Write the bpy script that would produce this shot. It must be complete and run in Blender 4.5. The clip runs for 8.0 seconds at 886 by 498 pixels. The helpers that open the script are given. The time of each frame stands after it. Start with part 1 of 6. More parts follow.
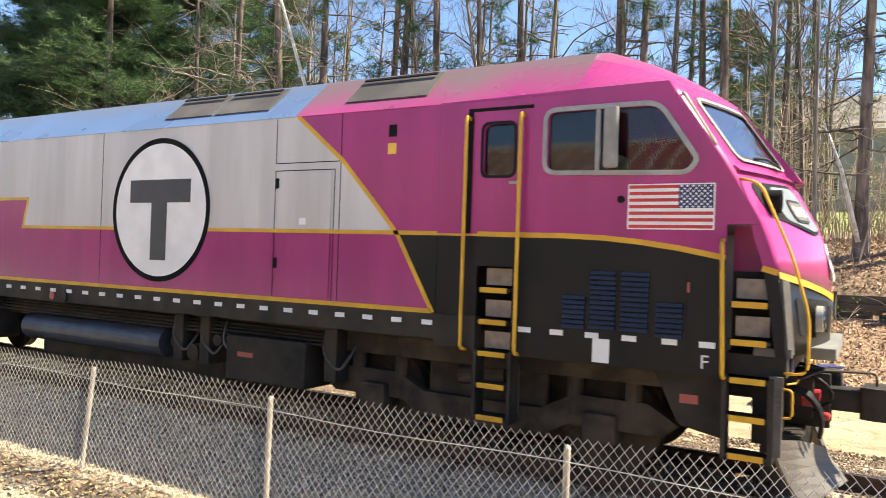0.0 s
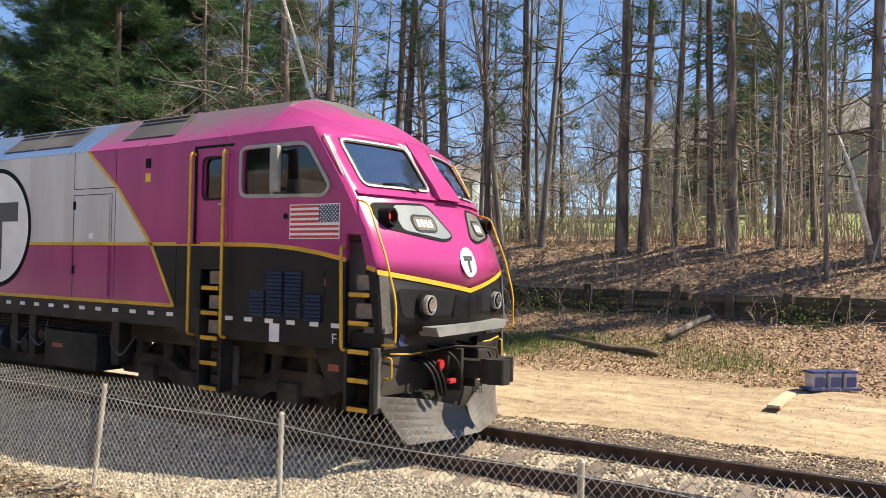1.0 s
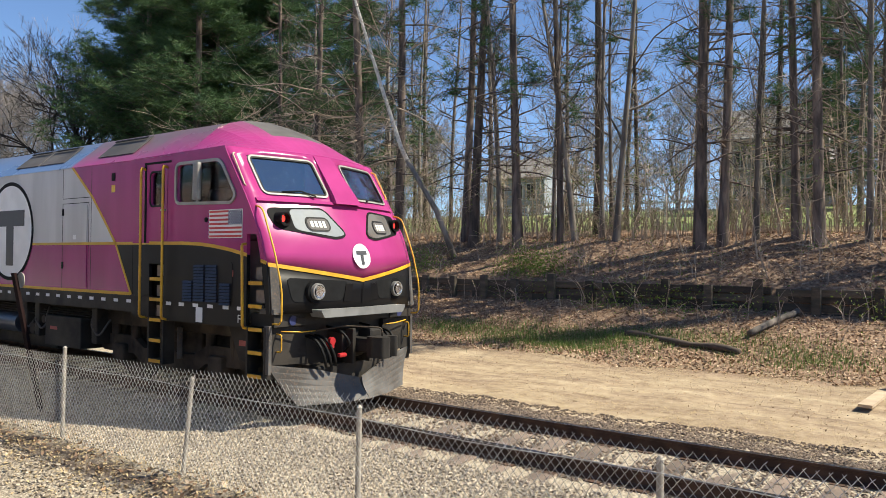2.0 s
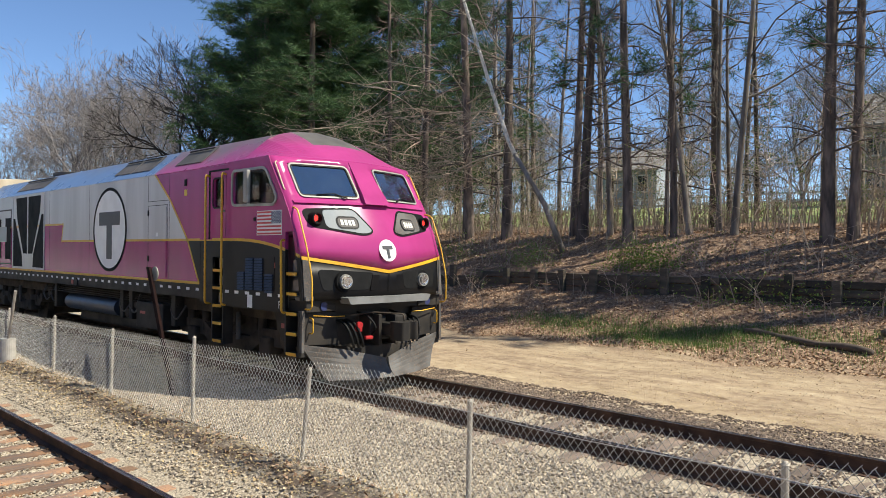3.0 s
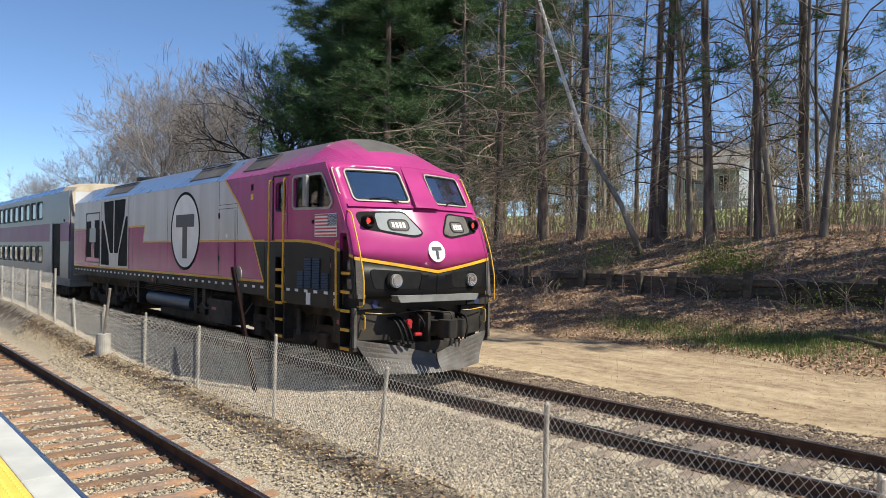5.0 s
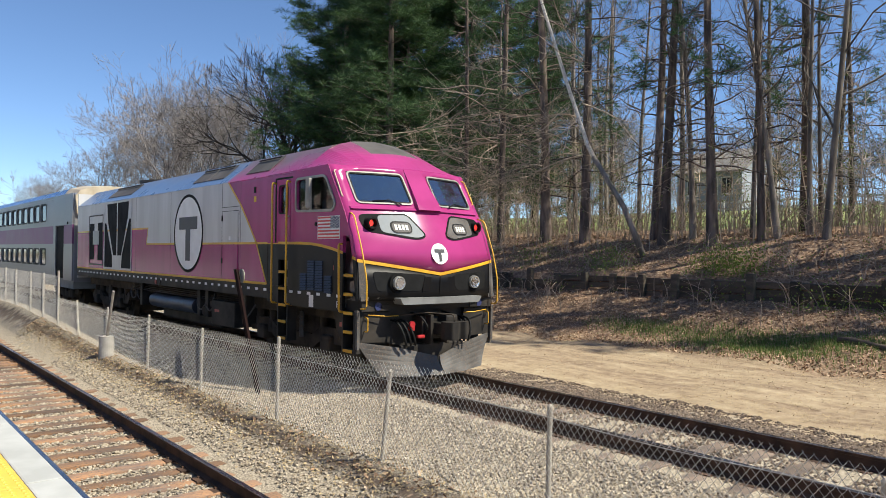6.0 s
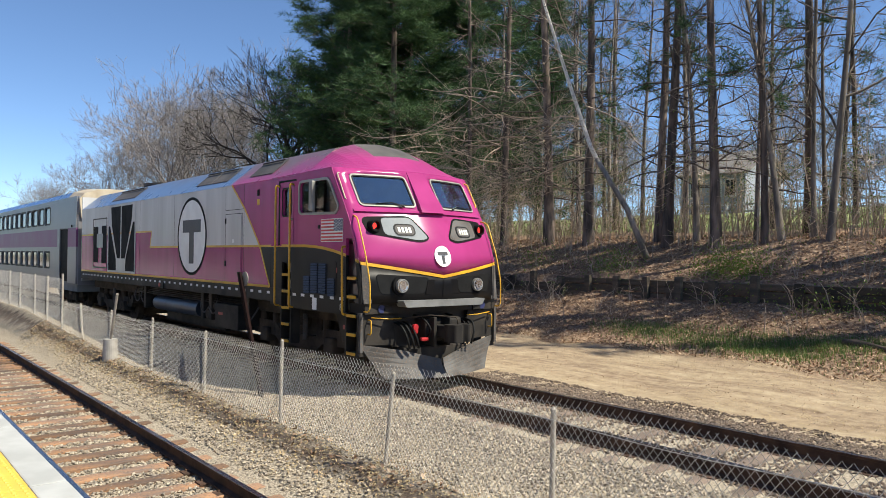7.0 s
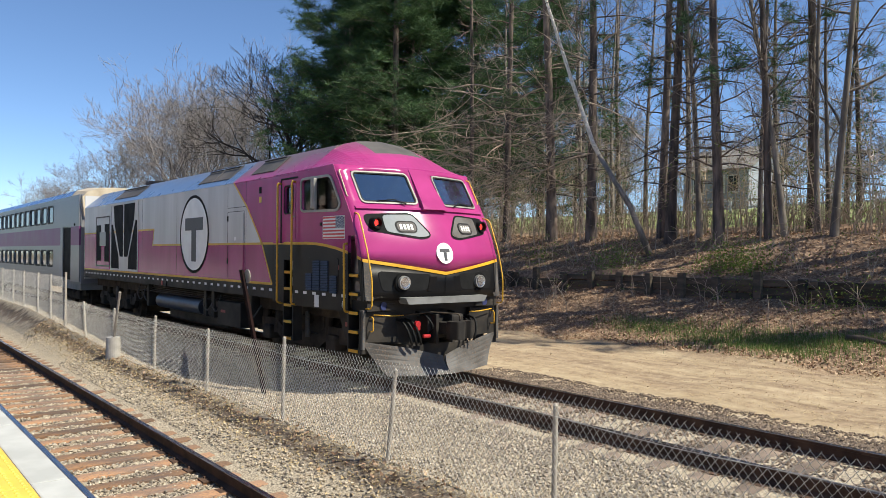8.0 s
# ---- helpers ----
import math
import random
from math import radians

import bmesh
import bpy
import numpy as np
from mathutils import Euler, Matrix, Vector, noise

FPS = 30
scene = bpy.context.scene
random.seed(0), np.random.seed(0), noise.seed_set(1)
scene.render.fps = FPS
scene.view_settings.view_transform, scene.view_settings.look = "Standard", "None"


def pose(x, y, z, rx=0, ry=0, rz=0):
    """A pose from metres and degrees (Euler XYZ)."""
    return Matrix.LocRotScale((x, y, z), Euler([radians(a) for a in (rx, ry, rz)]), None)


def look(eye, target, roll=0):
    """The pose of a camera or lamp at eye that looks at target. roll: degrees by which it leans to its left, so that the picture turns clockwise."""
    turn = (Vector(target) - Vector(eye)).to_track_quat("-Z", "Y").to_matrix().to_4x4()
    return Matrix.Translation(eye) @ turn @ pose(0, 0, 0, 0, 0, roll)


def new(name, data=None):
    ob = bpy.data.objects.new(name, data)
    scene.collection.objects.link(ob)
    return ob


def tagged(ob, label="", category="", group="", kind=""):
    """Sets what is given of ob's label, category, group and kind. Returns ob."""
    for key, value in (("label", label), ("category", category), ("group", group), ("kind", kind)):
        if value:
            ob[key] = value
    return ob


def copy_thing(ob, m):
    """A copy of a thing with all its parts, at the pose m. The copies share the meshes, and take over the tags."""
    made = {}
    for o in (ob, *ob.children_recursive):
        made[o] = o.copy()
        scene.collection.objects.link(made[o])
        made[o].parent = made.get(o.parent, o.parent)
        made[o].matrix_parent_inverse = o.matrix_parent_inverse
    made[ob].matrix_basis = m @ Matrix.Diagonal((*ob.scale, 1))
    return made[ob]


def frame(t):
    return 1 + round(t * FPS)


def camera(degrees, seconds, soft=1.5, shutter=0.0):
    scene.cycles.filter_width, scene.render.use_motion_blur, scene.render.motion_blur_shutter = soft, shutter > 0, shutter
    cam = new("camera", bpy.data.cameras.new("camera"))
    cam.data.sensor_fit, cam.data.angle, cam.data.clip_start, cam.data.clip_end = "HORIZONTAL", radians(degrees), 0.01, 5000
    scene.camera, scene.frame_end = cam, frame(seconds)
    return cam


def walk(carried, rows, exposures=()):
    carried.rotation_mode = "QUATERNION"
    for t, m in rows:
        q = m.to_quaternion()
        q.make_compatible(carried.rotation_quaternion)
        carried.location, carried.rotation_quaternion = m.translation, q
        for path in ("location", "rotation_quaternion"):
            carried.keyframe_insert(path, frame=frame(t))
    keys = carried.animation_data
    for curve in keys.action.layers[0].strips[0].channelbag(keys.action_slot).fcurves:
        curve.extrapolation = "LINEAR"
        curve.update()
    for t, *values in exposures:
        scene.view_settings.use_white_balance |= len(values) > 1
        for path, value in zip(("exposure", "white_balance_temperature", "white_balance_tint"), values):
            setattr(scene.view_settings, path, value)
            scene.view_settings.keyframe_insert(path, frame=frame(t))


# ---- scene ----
cam = camera(61.8, 8.0, soft=0.6, shutter=0.12)
PATH = [
    (0, 0.026, 0.066, 2.149, 90.53, -1.91, 30.05),
    (0.2, 0.027, 0.065, 2.161, 90.88, -1.53, 30.02),
    (0.5, 0.016, 0.090, 2.179, 90.98, -1.54, 30.00),
    (0.7, 0.009, 0.087, 2.192, 91.01, -1.53, 30.25),
    (1, 0.007, 0.095, 2.193, 91.09, -1.02, 30.77),
    (1.5, 0.008, 0.088, 2.193, 90.96, -0.57, 32.92),
    (1.7, 0.009, 0.078, 2.179, 90.87, -0.58, 34.13),
    (2.8, 0.016, 0.028, 2.200, 90.35, -0.45, 43.13),
    (3, 0.005, 0.025, 2.197, 90.21, -0.50, 44.62),
    (3.5, -0.002, 0.011, 2.193, 90.09, -0.71, 47.54),
    (4, -0.003, 0.003, 2.193, 90.06, -0.78, 49.27),
    (4.5, -0.000, -0.008, 2.201, 90.11, -0.74, 50.02),
    (6, 0.002, -0.024, 2.207, 90.39, -0.71, 50.49),
    (6.5, 0.007, -0.024, 2.206, 90.53, -0.66, 50.61),
    (7, 0.000, -0.022, 2.206, 90.59, -0.64, 50.74),
    (7.5, -0.006, -0.017, 2.204, 90.54, -0.52, 50.84),
    (8, -0.000, -0.000, 2.200, 90.37, -0.42, 50.97),
]
walk(cam, [(t, pose(x, y, z, rx, ry, rz)) for t, x, y, z, rx, ry, rz in PATH], exposures=[(0, 1.78, 7000, 8), (0.5, 1.45, 6850, 8), (1, 1.17, 6650, 8), (1.5, 0.99, 6450, 8), (3, 0.76, 6200, 8), (4, 0.70, 6150, 8), (8, 0.70, 6150, 8)])

# ---------- daylight ----------
SUN_E, SUN_A = radians(51), radians(28)      # height above the ground; turn from +X towards +Y
world = bpy.data.worlds.new("sky")
scene.world = world
world.use_nodes = True
wn = world.node_tree.nodes
sky = wn.new("ShaderNodeTexSky")
sky.sky_type = "NISHITA"
sky.sun_disc = False
sky.sun_elevation, sky.sun_rotation = SUN_E, math.pi / 2 - SUN_A
sky.air_density, sky.dust_density, sky.ozone_density = 0.7, 0.0, 3.5
sky.altitude = 300
world.node_tree.links.new(sky.outputs[0], wn["Background"].inputs[0])
wn["Background"].inputs[1].default_value = 0.10
sun = new("sun", bpy.data.lights.new("sun", "SUN"))
sun.data.energy, sun.data.angle, sun.data.color = 5.0, radians(0.53), (1.0, 0.905, 0.73)
to_sun = Vector((math.cos(SUN_E) * math.cos(SUN_A), math.cos(SUN_E) * math.sin(SUN_A), math.sin(SUN_E)))
sun.matrix_world = look(to_sun * 60, (0, 0, 0))

# ---------- materials ----------
def surf(name, c1, c2=None, scale=3.0, rough=0.6, metal=0.0, bump=0.0, fine=40.0, coat=0.0, rvar=0.12, c3=None, big=0.35, vary=0.0, stretch=(1, 1, 1), spec=0.5):
    """A surface in two or three tones: blotches at one scale, grain at another, and fine relief."""
    m = bpy.data.materials.new(name)
    m.use_nodes = True
    nt = m.node_tree
    n, li = nt.nodes, nt.links
    b = n["Principled BSDF"]
    c2 = c2 or tuple(v * 0.75 for v in c1)
    co = n.new("ShaderNodeTexCoord")
    mp = n.new("ShaderNodeMapping")
    mp.inputs["Scale"].default_value = stretch
    li.new(co.outputs["Object"], mp.inputs[0])
    n1, n2 = n.new("ShaderNodeTexNoise"), n.new("ShaderNodeTexNoise")
    for k, s in ((n1, scale), (n2, fine)):
        k.inputs["Scale"].default_value = s
        k.inputs["Detail"].default_value = 5
        li.new(mp.outputs[0], k.inputs["Vector"])
    r1 = n.new("ShaderNodeValToRGB")
    r1.color_ramp.elements[0].position, r1.color_ramp.elements[1].position = 0.38, 0.64
    r1.color_ramp.elements[0].color, r1.color_ramp.elements[1].color = (*c2, 1), (*c1, 1)
    li.new(n1.outputs[0], r1.inputs[0])
    out = r1.outputs[0]
    if c3:
        r2 = n.new("ShaderNodeValToRGB")
        r2.color_ramp.elements[0].position, r2.color_ramp.elements[1].position = 0.52, 0.68
        li.new(n2.outputs[0], r2.inputs[0])
        mx = n.new("ShaderNodeMix")
        mx.data_type = "RGBA"
        li.new(r2.outputs[0], mx.inputs["Factor"])
        li.new(out, mx.inputs["A"])
        mx.inputs["B"].default_value = (*c3, 1)
        out = mx.outputs["Result"]
    if vary:
        oi = n.new("ShaderNodeObjectInfo")
        hs = n.new("ShaderNodeHueSaturation")
        mr = n.new("ShaderNodeMapRange")
        mr.inputs["To Min"].default_value, mr.inputs["To Max"].default_value = 1 - vary, 1 + vary
        li.new(oi.outputs["Random"], mr.inputs[0])
        li.new(mr.outputs[0], hs.inputs["Value"])
        li.new(out, hs.inputs["Color"])
        out = hs.outputs[0]
    li.new(out, b.inputs["Base Color"])
    rr = n.new("ShaderNodeMapRange")
    rr.inputs["To Min"].default_value, rr.inputs["To Max"].default_value = max(0.02, rough - rvar), min(1, rough + rvar)
    li.new(n1.outputs[0], rr.inputs[0])
    li.new(rr.outputs[0], b.inputs["Roughness"])
    b.inputs["Metallic"].default_value = metal
    b.inputs["Specular IOR Level"].default_value = spec
    b.inputs["Coat Weight"].default_value = coat
    b.inputs["Coat Roughness"].default_value = 0.06
    if bump:
        bp = n.new("ShaderNodeBump")
        bp.inputs["Strength"].default_value = bump
        bp.inputs["Distance"].default_value = 0.02
        li.new(n2.outputs[0], bp.inputs["Height"])
        li.new(bp.outputs[0], b.inputs["Normal"])
    return m


def island(name, tones, rough=0.9, trans=0.0):
    """For leaves, stones and twigs: every loose piece takes its own tone."""
    m = bpy.data.materials.new(name)
    m.use_nodes = True
    nt = m.node_tree
    b = nt.nodes["Principled BSDF"]
    g = nt.nodes.new("ShaderNodeNewGeometry")
    r = nt.nodes.new("ShaderNodeValToRGB")
    r.color_ramp.interpolation = "LINEAR"
    e = r.color_ramp.elements
    while len(e) < len(tones):
        e.new(0.5)
    for i, c in enumerate(tones):
        e[i].position, e[i].color = i / (len(tones) - 1), (*c, 1)
    nt.links.new(g.outputs["Random Per Island"], r.inputs[0])
    nt.links.new(r.outputs[0], b.inputs["Base Color"])
    b.inputs["Roughness"].default_value = rough
    if trans:
        b.inputs["Subsurface Weight"].default_value = 0.0
        t = nt.nodes.new("ShaderNodeBsdfTranslucent")
        mx = nt.nodes.new("ShaderNodeMixShader")
        mx.inputs[0].default_value = trans
        nt.links.new(r.outputs[0], t.inputs[0])
        nt.links.new(b.outputs[0], mx.inputs[1])
        nt.links.new(t.outputs[0], mx.inputs[2])
        nt.links.new(mx.outputs[0], nt.nodes["Material Output"].inputs[0])
    return m


def glass(name, tint, rough=0.03, ior=1.5):
    m = bpy.data.materials.new(name)
    m.use_nodes = True
    b = m.node_tree.nodes["Principled BSDF"]
    b.inputs["Base Color"].default_value = (*tint, 1)
    b.inputs["Transmission Weight"].default_value = 1.0
    b.inputs["Roughness"].default_value = rough
    b.inputs["IOR"].default_value = ior
    return m


def glow(name, colour, strength):
    m = bpy.data.materials.new(name)
    m.use_nodes = True
    b = m.node_tree.nodes["Principled BSDF"]
    b.inputs["Base Color"].default_value = (*colour, 1)
    b.inputs["Emission Color"].default_value = (*colour, 1)
    b.inputs["Emission Strength"].default_value = strength
    return m


M_PURPLE = surf("purple_paint", (0.365, 0.040, 0.178), (0.31, 0.034, 0.150), 1.2, 0.22, rvar=0.08, fine=60, bump=0.012, spec=0.38, stretch=(2.4, 1, 0.3))
M_GREYP = surf("grey_paint", (0.58, 0.57, 0.56), (0.47, 0.46, 0.45), 1.0, 0.35, fine=60, bump=0.02, spec=0.4, stretch=(2.4, 1, 0.3))
M_BLACKP = surf("black_paint", (0.008, 0.008, 0.009), (0.013, 0.012, 0.012), 1.5, 0.45, rvar=0.08, fine=60, bump=0.012, spec=0.22)
M_NOSEBLACK = surf("matt_black_paint", (0.007, 0.007, 0.008), (0.011, 0.010, 0.010), 1.5, 0.38, rvar=0.06, fine=60, bump=0.012, spec=0.10)
M_SILL = surf("grimy_black_paint", (0.020, 0.0185, 0.017), (0.042, 0.036, 0.030), 2.5, 0.6, fine=50, bump=0.08, spec=0.2)
M_YELLOW = surf("yellow_paint", (0.68, 0.38, 0.02), (0.56, 0.30, 0.02), 4, 0.45)
# roof metal with the reflected blue of the sky mixed into its colour
M_SKYMETAL = surf("sky_tinted_roof_metal", (0.10, 0.18, 0.36), (0.08, 0.14, 0.29), 1.0, 0.24, metal=0.5, fine=30, bump=0.02)
M_SOOT = surf("sooty_roof", (0.11, 0.10, 0.095), (0.06, 0.055, 0.052), 1.3, 0.75, fine=30, bump=0.08)
M_WHITE = surf("white_film", (0.80, 0.80, 0.79), (0.72, 0.72, 0.71), 3, 0.45)
M_INK = surf("black_film", (0.008, 0.008, 0.009), (0.013, 0.013, 0.013), 3, 0.65, spec=0.06)
M_RED = surf("red_film", (0.55, 0.035, 0.04), (0.46, 0.03, 0.035), 5, 0.45)
M_NAVY = surf("navy_film", (0.02, 0.03, 0.10), (0.03, 0.035, 0.11), 5, 0.45)
M_ALU = surf("aluminium", (0.36, 0.345, 0.32), (0.27, 0.26, 0.24), 6, 0.42, metal=0.5, fine=80, bump=0.03)
M_RUBBER = surf("rubber", (0.007, 0.007, 0.007), (0.011, 0.011, 0.011), 6, 0.6, spec=0.2)
M_BOGIE = surf("bogie_grime", (0.085, 0.067, 0.050), (0.035, 0.029, 0.023), 3, 0.8, fine=40, bump=0.2, spec=0.15)
M_RAIL = surf("rail_rust", (0.105, 0.062, 0.042), (0.050, 0.032, 0.024), 4, 0.8, fine=60, bump=0.15, spec=0.2)
M_RAILTOP = surf("rail_head", (0.42, 0.40, 0.40), (0.30, 0.28, 0.28), 3, 0.25, metal=1.0, stretch=(0.2, 3, 1))
M_LENS = glass("lens", (0.95, 0.96, 0.97))
M_GLASS = glass("cab_glass", (0.30, 0.34, 0.34), ior=1.42)
M_SCREEN = glass("windscreen_glass", (0.70, 0.76, 0.74), ior=3.6)
M_REFLECT = surf("lamp_reflector", (0.9, 0.9, 0.88), (0.8, 0.8, 0.78), 20, 0.2, metal=0.9)
M_GLASSD = surf("dark_coach_glass", (0.012, 0.013, 0.015), (0.016, 0.017, 0.019), 3, 0.08, rvar=0.02, spec=0.25)
M_CABIN = surf("cab_lining", (0.27, 0.28, 0.275), (0.19, 0.20, 0.195), 2, 0.8)
M_TAN = surf("tread_plate", (0.36, 0.29, 0.225), (0.25, 0.20, 0.16), 9, 0.8, fine=120, bump=0.2)
M_LOUVRE = surf("blue_black_louvre", (0.010, 0.014, 0.032), (0.014, 0.018, 0.040), 4, 0.4)
M_PILOT = surf("pilot_grey", (0.12, 0.118, 0.115), (0.065, 0.06, 0.055), 2.5, 0.6, fine=40, bump=0.02, spec=0.25, c3=(0.14, 0.10, 0.075))
# pocket plate colour with its bluish highlight painted in
M_LITPOCKET = surf("highlit_pocket", (0.17, 0.195, 0.215), (0.14, 0.16, 0.175), 5, 0.5, spec=0.25)
M_TANK = surf("tank_grey", (0.085, 0.10, 0.13), (0.055, 0.06, 0.075), 3, 0.4, metal=0.3, fine=40, bump=0.05)
M_REDLAMP = glow("red_lamp", (0.9, 0.03, 0.02), 1.6)
M_REDPIPE = surf("red_pipe", (0.42, 0.02, 0.025), (0.30, 0.02, 0.02), 8, 0.4)
M_DULLRED = surf("dull_red", (0.42, 0.10, 0.08), (0.34, 0.09, 0.07), 9, 0.6)
M_NUMBER = glow("number_board_glass", (0.80, 0.78, 0.66), 0.12)
M_STAINLESS = surf("stainless_steel", (0.30, 0.30, 0.315), (0.24, 0.24, 0.255), 1.0, 0.38, metal=0.5, fine=50, bump=0.03, stretch=(0.4, 1, 1))
M_CBAND = surf("coach_purple", (0.19, 0.05, 0.165), (0.16, 0.045, 0.145), 1, 0.45)
M_CREAM = surf("cream_fibreglass", (0.55, 0.48, 0.36), (0.40, 0.32, 0.22), 1.5, 0.55)
M_GALV = surf("galvanised_wire", (0.70, 0.68, 0.64), (0.50, 0.48, 0.45), 8, 0.45, metal=0.3)
M_FRAME = surf("dull_window_frame", (0.30, 0.285, 0.26), (0.22, 0.21, 0.19), 6, 0.55, metal=0.2)
M_POST = surf("weathered_post", (0.43, 0.39, 0.33), (0.31, 0.28, 0.24), 6, 0.6, metal=0.15, fine=90, bump=0.1)
M_CONC = surf("concrete", (0.55, 0.52, 0.47), (0.42, 0.39, 0.35), 5, 0.9, fine=80, bump=0.2)
M_PLAT = surf("platform_concrete", (0.62, 0.60, 0.56), (0.52, 0.50, 0.47), 2, 0.85, fine=80, bump=0.08)
M_TACT = surf("yellow_tactile", (0.80, 0.50, 0.07), (0.72, 0.43, 0.06), 4, 0.6)
M_TIE = surf("creosoted_tie", (0.30, 0.165, 0.085), (0.15, 0.105, 0.08), 2.0, 0.85, fine=30, bump=0.35, c3=(0.09, 0.07, 0.06), vary=0.5, stretch=(3, 0.7, 2))
M_TIE2 = surf("weathered_tie", (0.22, 0.165, 0.125), (0.13, 0.10, 0.08), 2.0, 0.9, fine=30, bump=0.3, vary=0.3, stretch=(3, 0.7, 2))
M_STONE = island("ballast_stone", [(0.10, 0.085, 0.07), (0.26, 0.215, 0.16), (0.42, 0.355, 0.265), (0.18, 0.155, 0.13), (0.32, 0.26, 0.18), (0.50, 0.43, 0.33), (0.14, 0.12, 0.10)])
M_STONE2 = island("grimy_ballast", [(0.04, 0.031, 0.025), (0.15, 0.108, 0.078), (0.24, 0.18, 0.13), (0.09, 0.07, 0.055), (0.20, 0.145, 0.10)])
# bark darkened in colour for limbs seen against the light
M_SHADEBARK = surf("backlit_oak_bark", (0.055, 0.045, 0.038), (0.030, 0.025, 0.022), 4, 0.95, fine=22, bump=0.5)
M_BARK = surf("pine_bark", (0.20, 0.15, 0.12), (0.06, 0.047, 0.040), 5, 0.95, fine=18, bump=0.8, vary=0.35, stretch=(1, 1, 0.25))
M_BARKL = surf("grey_bark", (0.24, 0.20, 0.165), (0.10, 0.085, 0.07), 4, 0.95, fine=22, bump=0.6, vary=0.35, stretch=(1, 1, 0.3))
M_TWIG = surf("pale_twig", (0.235, 0.21, 0.20), (0.16, 0.145, 0.14), 4, 0.95, vary=0.25)
M_BRUSH = surf("dry_brush", (0.50, 0.40, 0.30), (0.32, 0.25, 0.185), 4, 0.95)
M_BIRCH = surf("birch_bark", (0.80, 0.75, 0.66), (0.60, 0.53, 0.45), 5, 0.8, fine=14, bump=0.3, c3=(0.36, 0.30, 0.25))
M_NEEDLE = island("pine_needles", [(0.020, 0.052, 0.020), (0.045, 0.098, 0.030), (0.085, 0.145, 0.042), (0.028, 0.070, 0.028)], 0.65, 0.25)
M_LEAF = island("dead_leaves", [(0.13, 0.074, 0.042), (0.30, 0.18, 0.105), (0.46, 0.31, 0.19), (0.19, 0.105, 0.058), (0.57, 0.43, 0.29), (0.24, 0.145, 0.09)])
M_BUD = island("spring_leaves", [(0.09, 0.15, 0.02), (0.18, 0.25, 0.04), (0.13, 0.19, 0.03)], 0.6, 0.3)
M_GRASS = island("young_grass", [(0.06, 0.11, 0.02), (0.11, 0.19, 0.035), (0.16, 0.23, 0.05), (0.22, 0.21, 0.08)], 0.7, 0.2)
M_STRAW = island("straw", [(0.38, 0.29, 0.15), (0.48, 0.37, 0.20), (0.28, 0.20, 0.11)])
M_TIMBER = surf("rotting_timber", (0.12, 0.092, 0.066), (0.055, 0.05, 0.034), 2.2, 0.95, fine=20, bump=0.5, c3=(0.06, 0.052, 0.04), vary=0.4, stretch=(0.6, 1, 3))
M_LOG = surf("fallen_log", (0.10, 0.075, 0.055), (0.06, 0.045, 0.035), 4, 0.95, fine=25, bump=0.5)
M_PLANK = surf("pale_plank", (0.48, 0.38, 0.26), (0.38, 0.29, 0.20), 4, 0.8, fine=30, bump=0.2)
M_SIDING = surf("house_siding", (0.30, 0.29, 0.28), (0.25, 0.24, 0.235), 0.7, 0.8)
M_SIDINGW = surf("white_siding", (0.72, 0.72, 0.72), (0.64, 0.64, 0.65), 0.7, 0.8)
# siding with the blue-grey of shade put into its colour
M_SIDINGSHADE = surf("shaded_siding", (0.34, 0.37, 0.42), (0.29, 0.32, 0.36), 0.7, 0.8)
M_MAROON = surf("dark_maroon_steel", (0.018, 0.008, 0.007), (0.012, 0.006, 0.006), 5, 0.75, fine=60, bump=0.05, spec=0.05)
M_SHINGLE = surf("roof_shingle", (0.26, 0.24, 0.215), (0.19, 0.175, 0.16), 2, 0.95, fine=12, bump=0.3)
M_PANE = surf("house_pane", (0.03, 0.035, 0.04), (0.05, 0.055, 0.06), 1, 0.08, rvar=0.03)


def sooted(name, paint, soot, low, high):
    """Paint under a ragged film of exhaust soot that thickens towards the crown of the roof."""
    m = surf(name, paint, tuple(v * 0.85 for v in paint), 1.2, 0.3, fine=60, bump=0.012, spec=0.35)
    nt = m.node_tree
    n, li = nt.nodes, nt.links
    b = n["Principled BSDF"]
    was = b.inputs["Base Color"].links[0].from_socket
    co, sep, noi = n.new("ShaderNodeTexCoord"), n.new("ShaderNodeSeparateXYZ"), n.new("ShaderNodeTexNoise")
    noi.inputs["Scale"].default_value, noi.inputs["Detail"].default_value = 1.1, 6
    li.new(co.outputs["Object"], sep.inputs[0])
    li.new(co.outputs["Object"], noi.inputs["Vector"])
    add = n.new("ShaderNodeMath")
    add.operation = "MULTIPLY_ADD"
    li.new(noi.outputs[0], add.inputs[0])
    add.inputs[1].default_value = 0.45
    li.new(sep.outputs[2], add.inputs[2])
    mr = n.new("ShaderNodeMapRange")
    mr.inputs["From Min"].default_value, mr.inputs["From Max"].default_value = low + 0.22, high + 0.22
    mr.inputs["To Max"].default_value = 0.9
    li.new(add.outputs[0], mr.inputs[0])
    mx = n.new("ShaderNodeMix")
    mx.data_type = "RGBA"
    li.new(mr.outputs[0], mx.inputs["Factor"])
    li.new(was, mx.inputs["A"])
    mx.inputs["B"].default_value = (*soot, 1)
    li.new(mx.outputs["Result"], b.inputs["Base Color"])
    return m


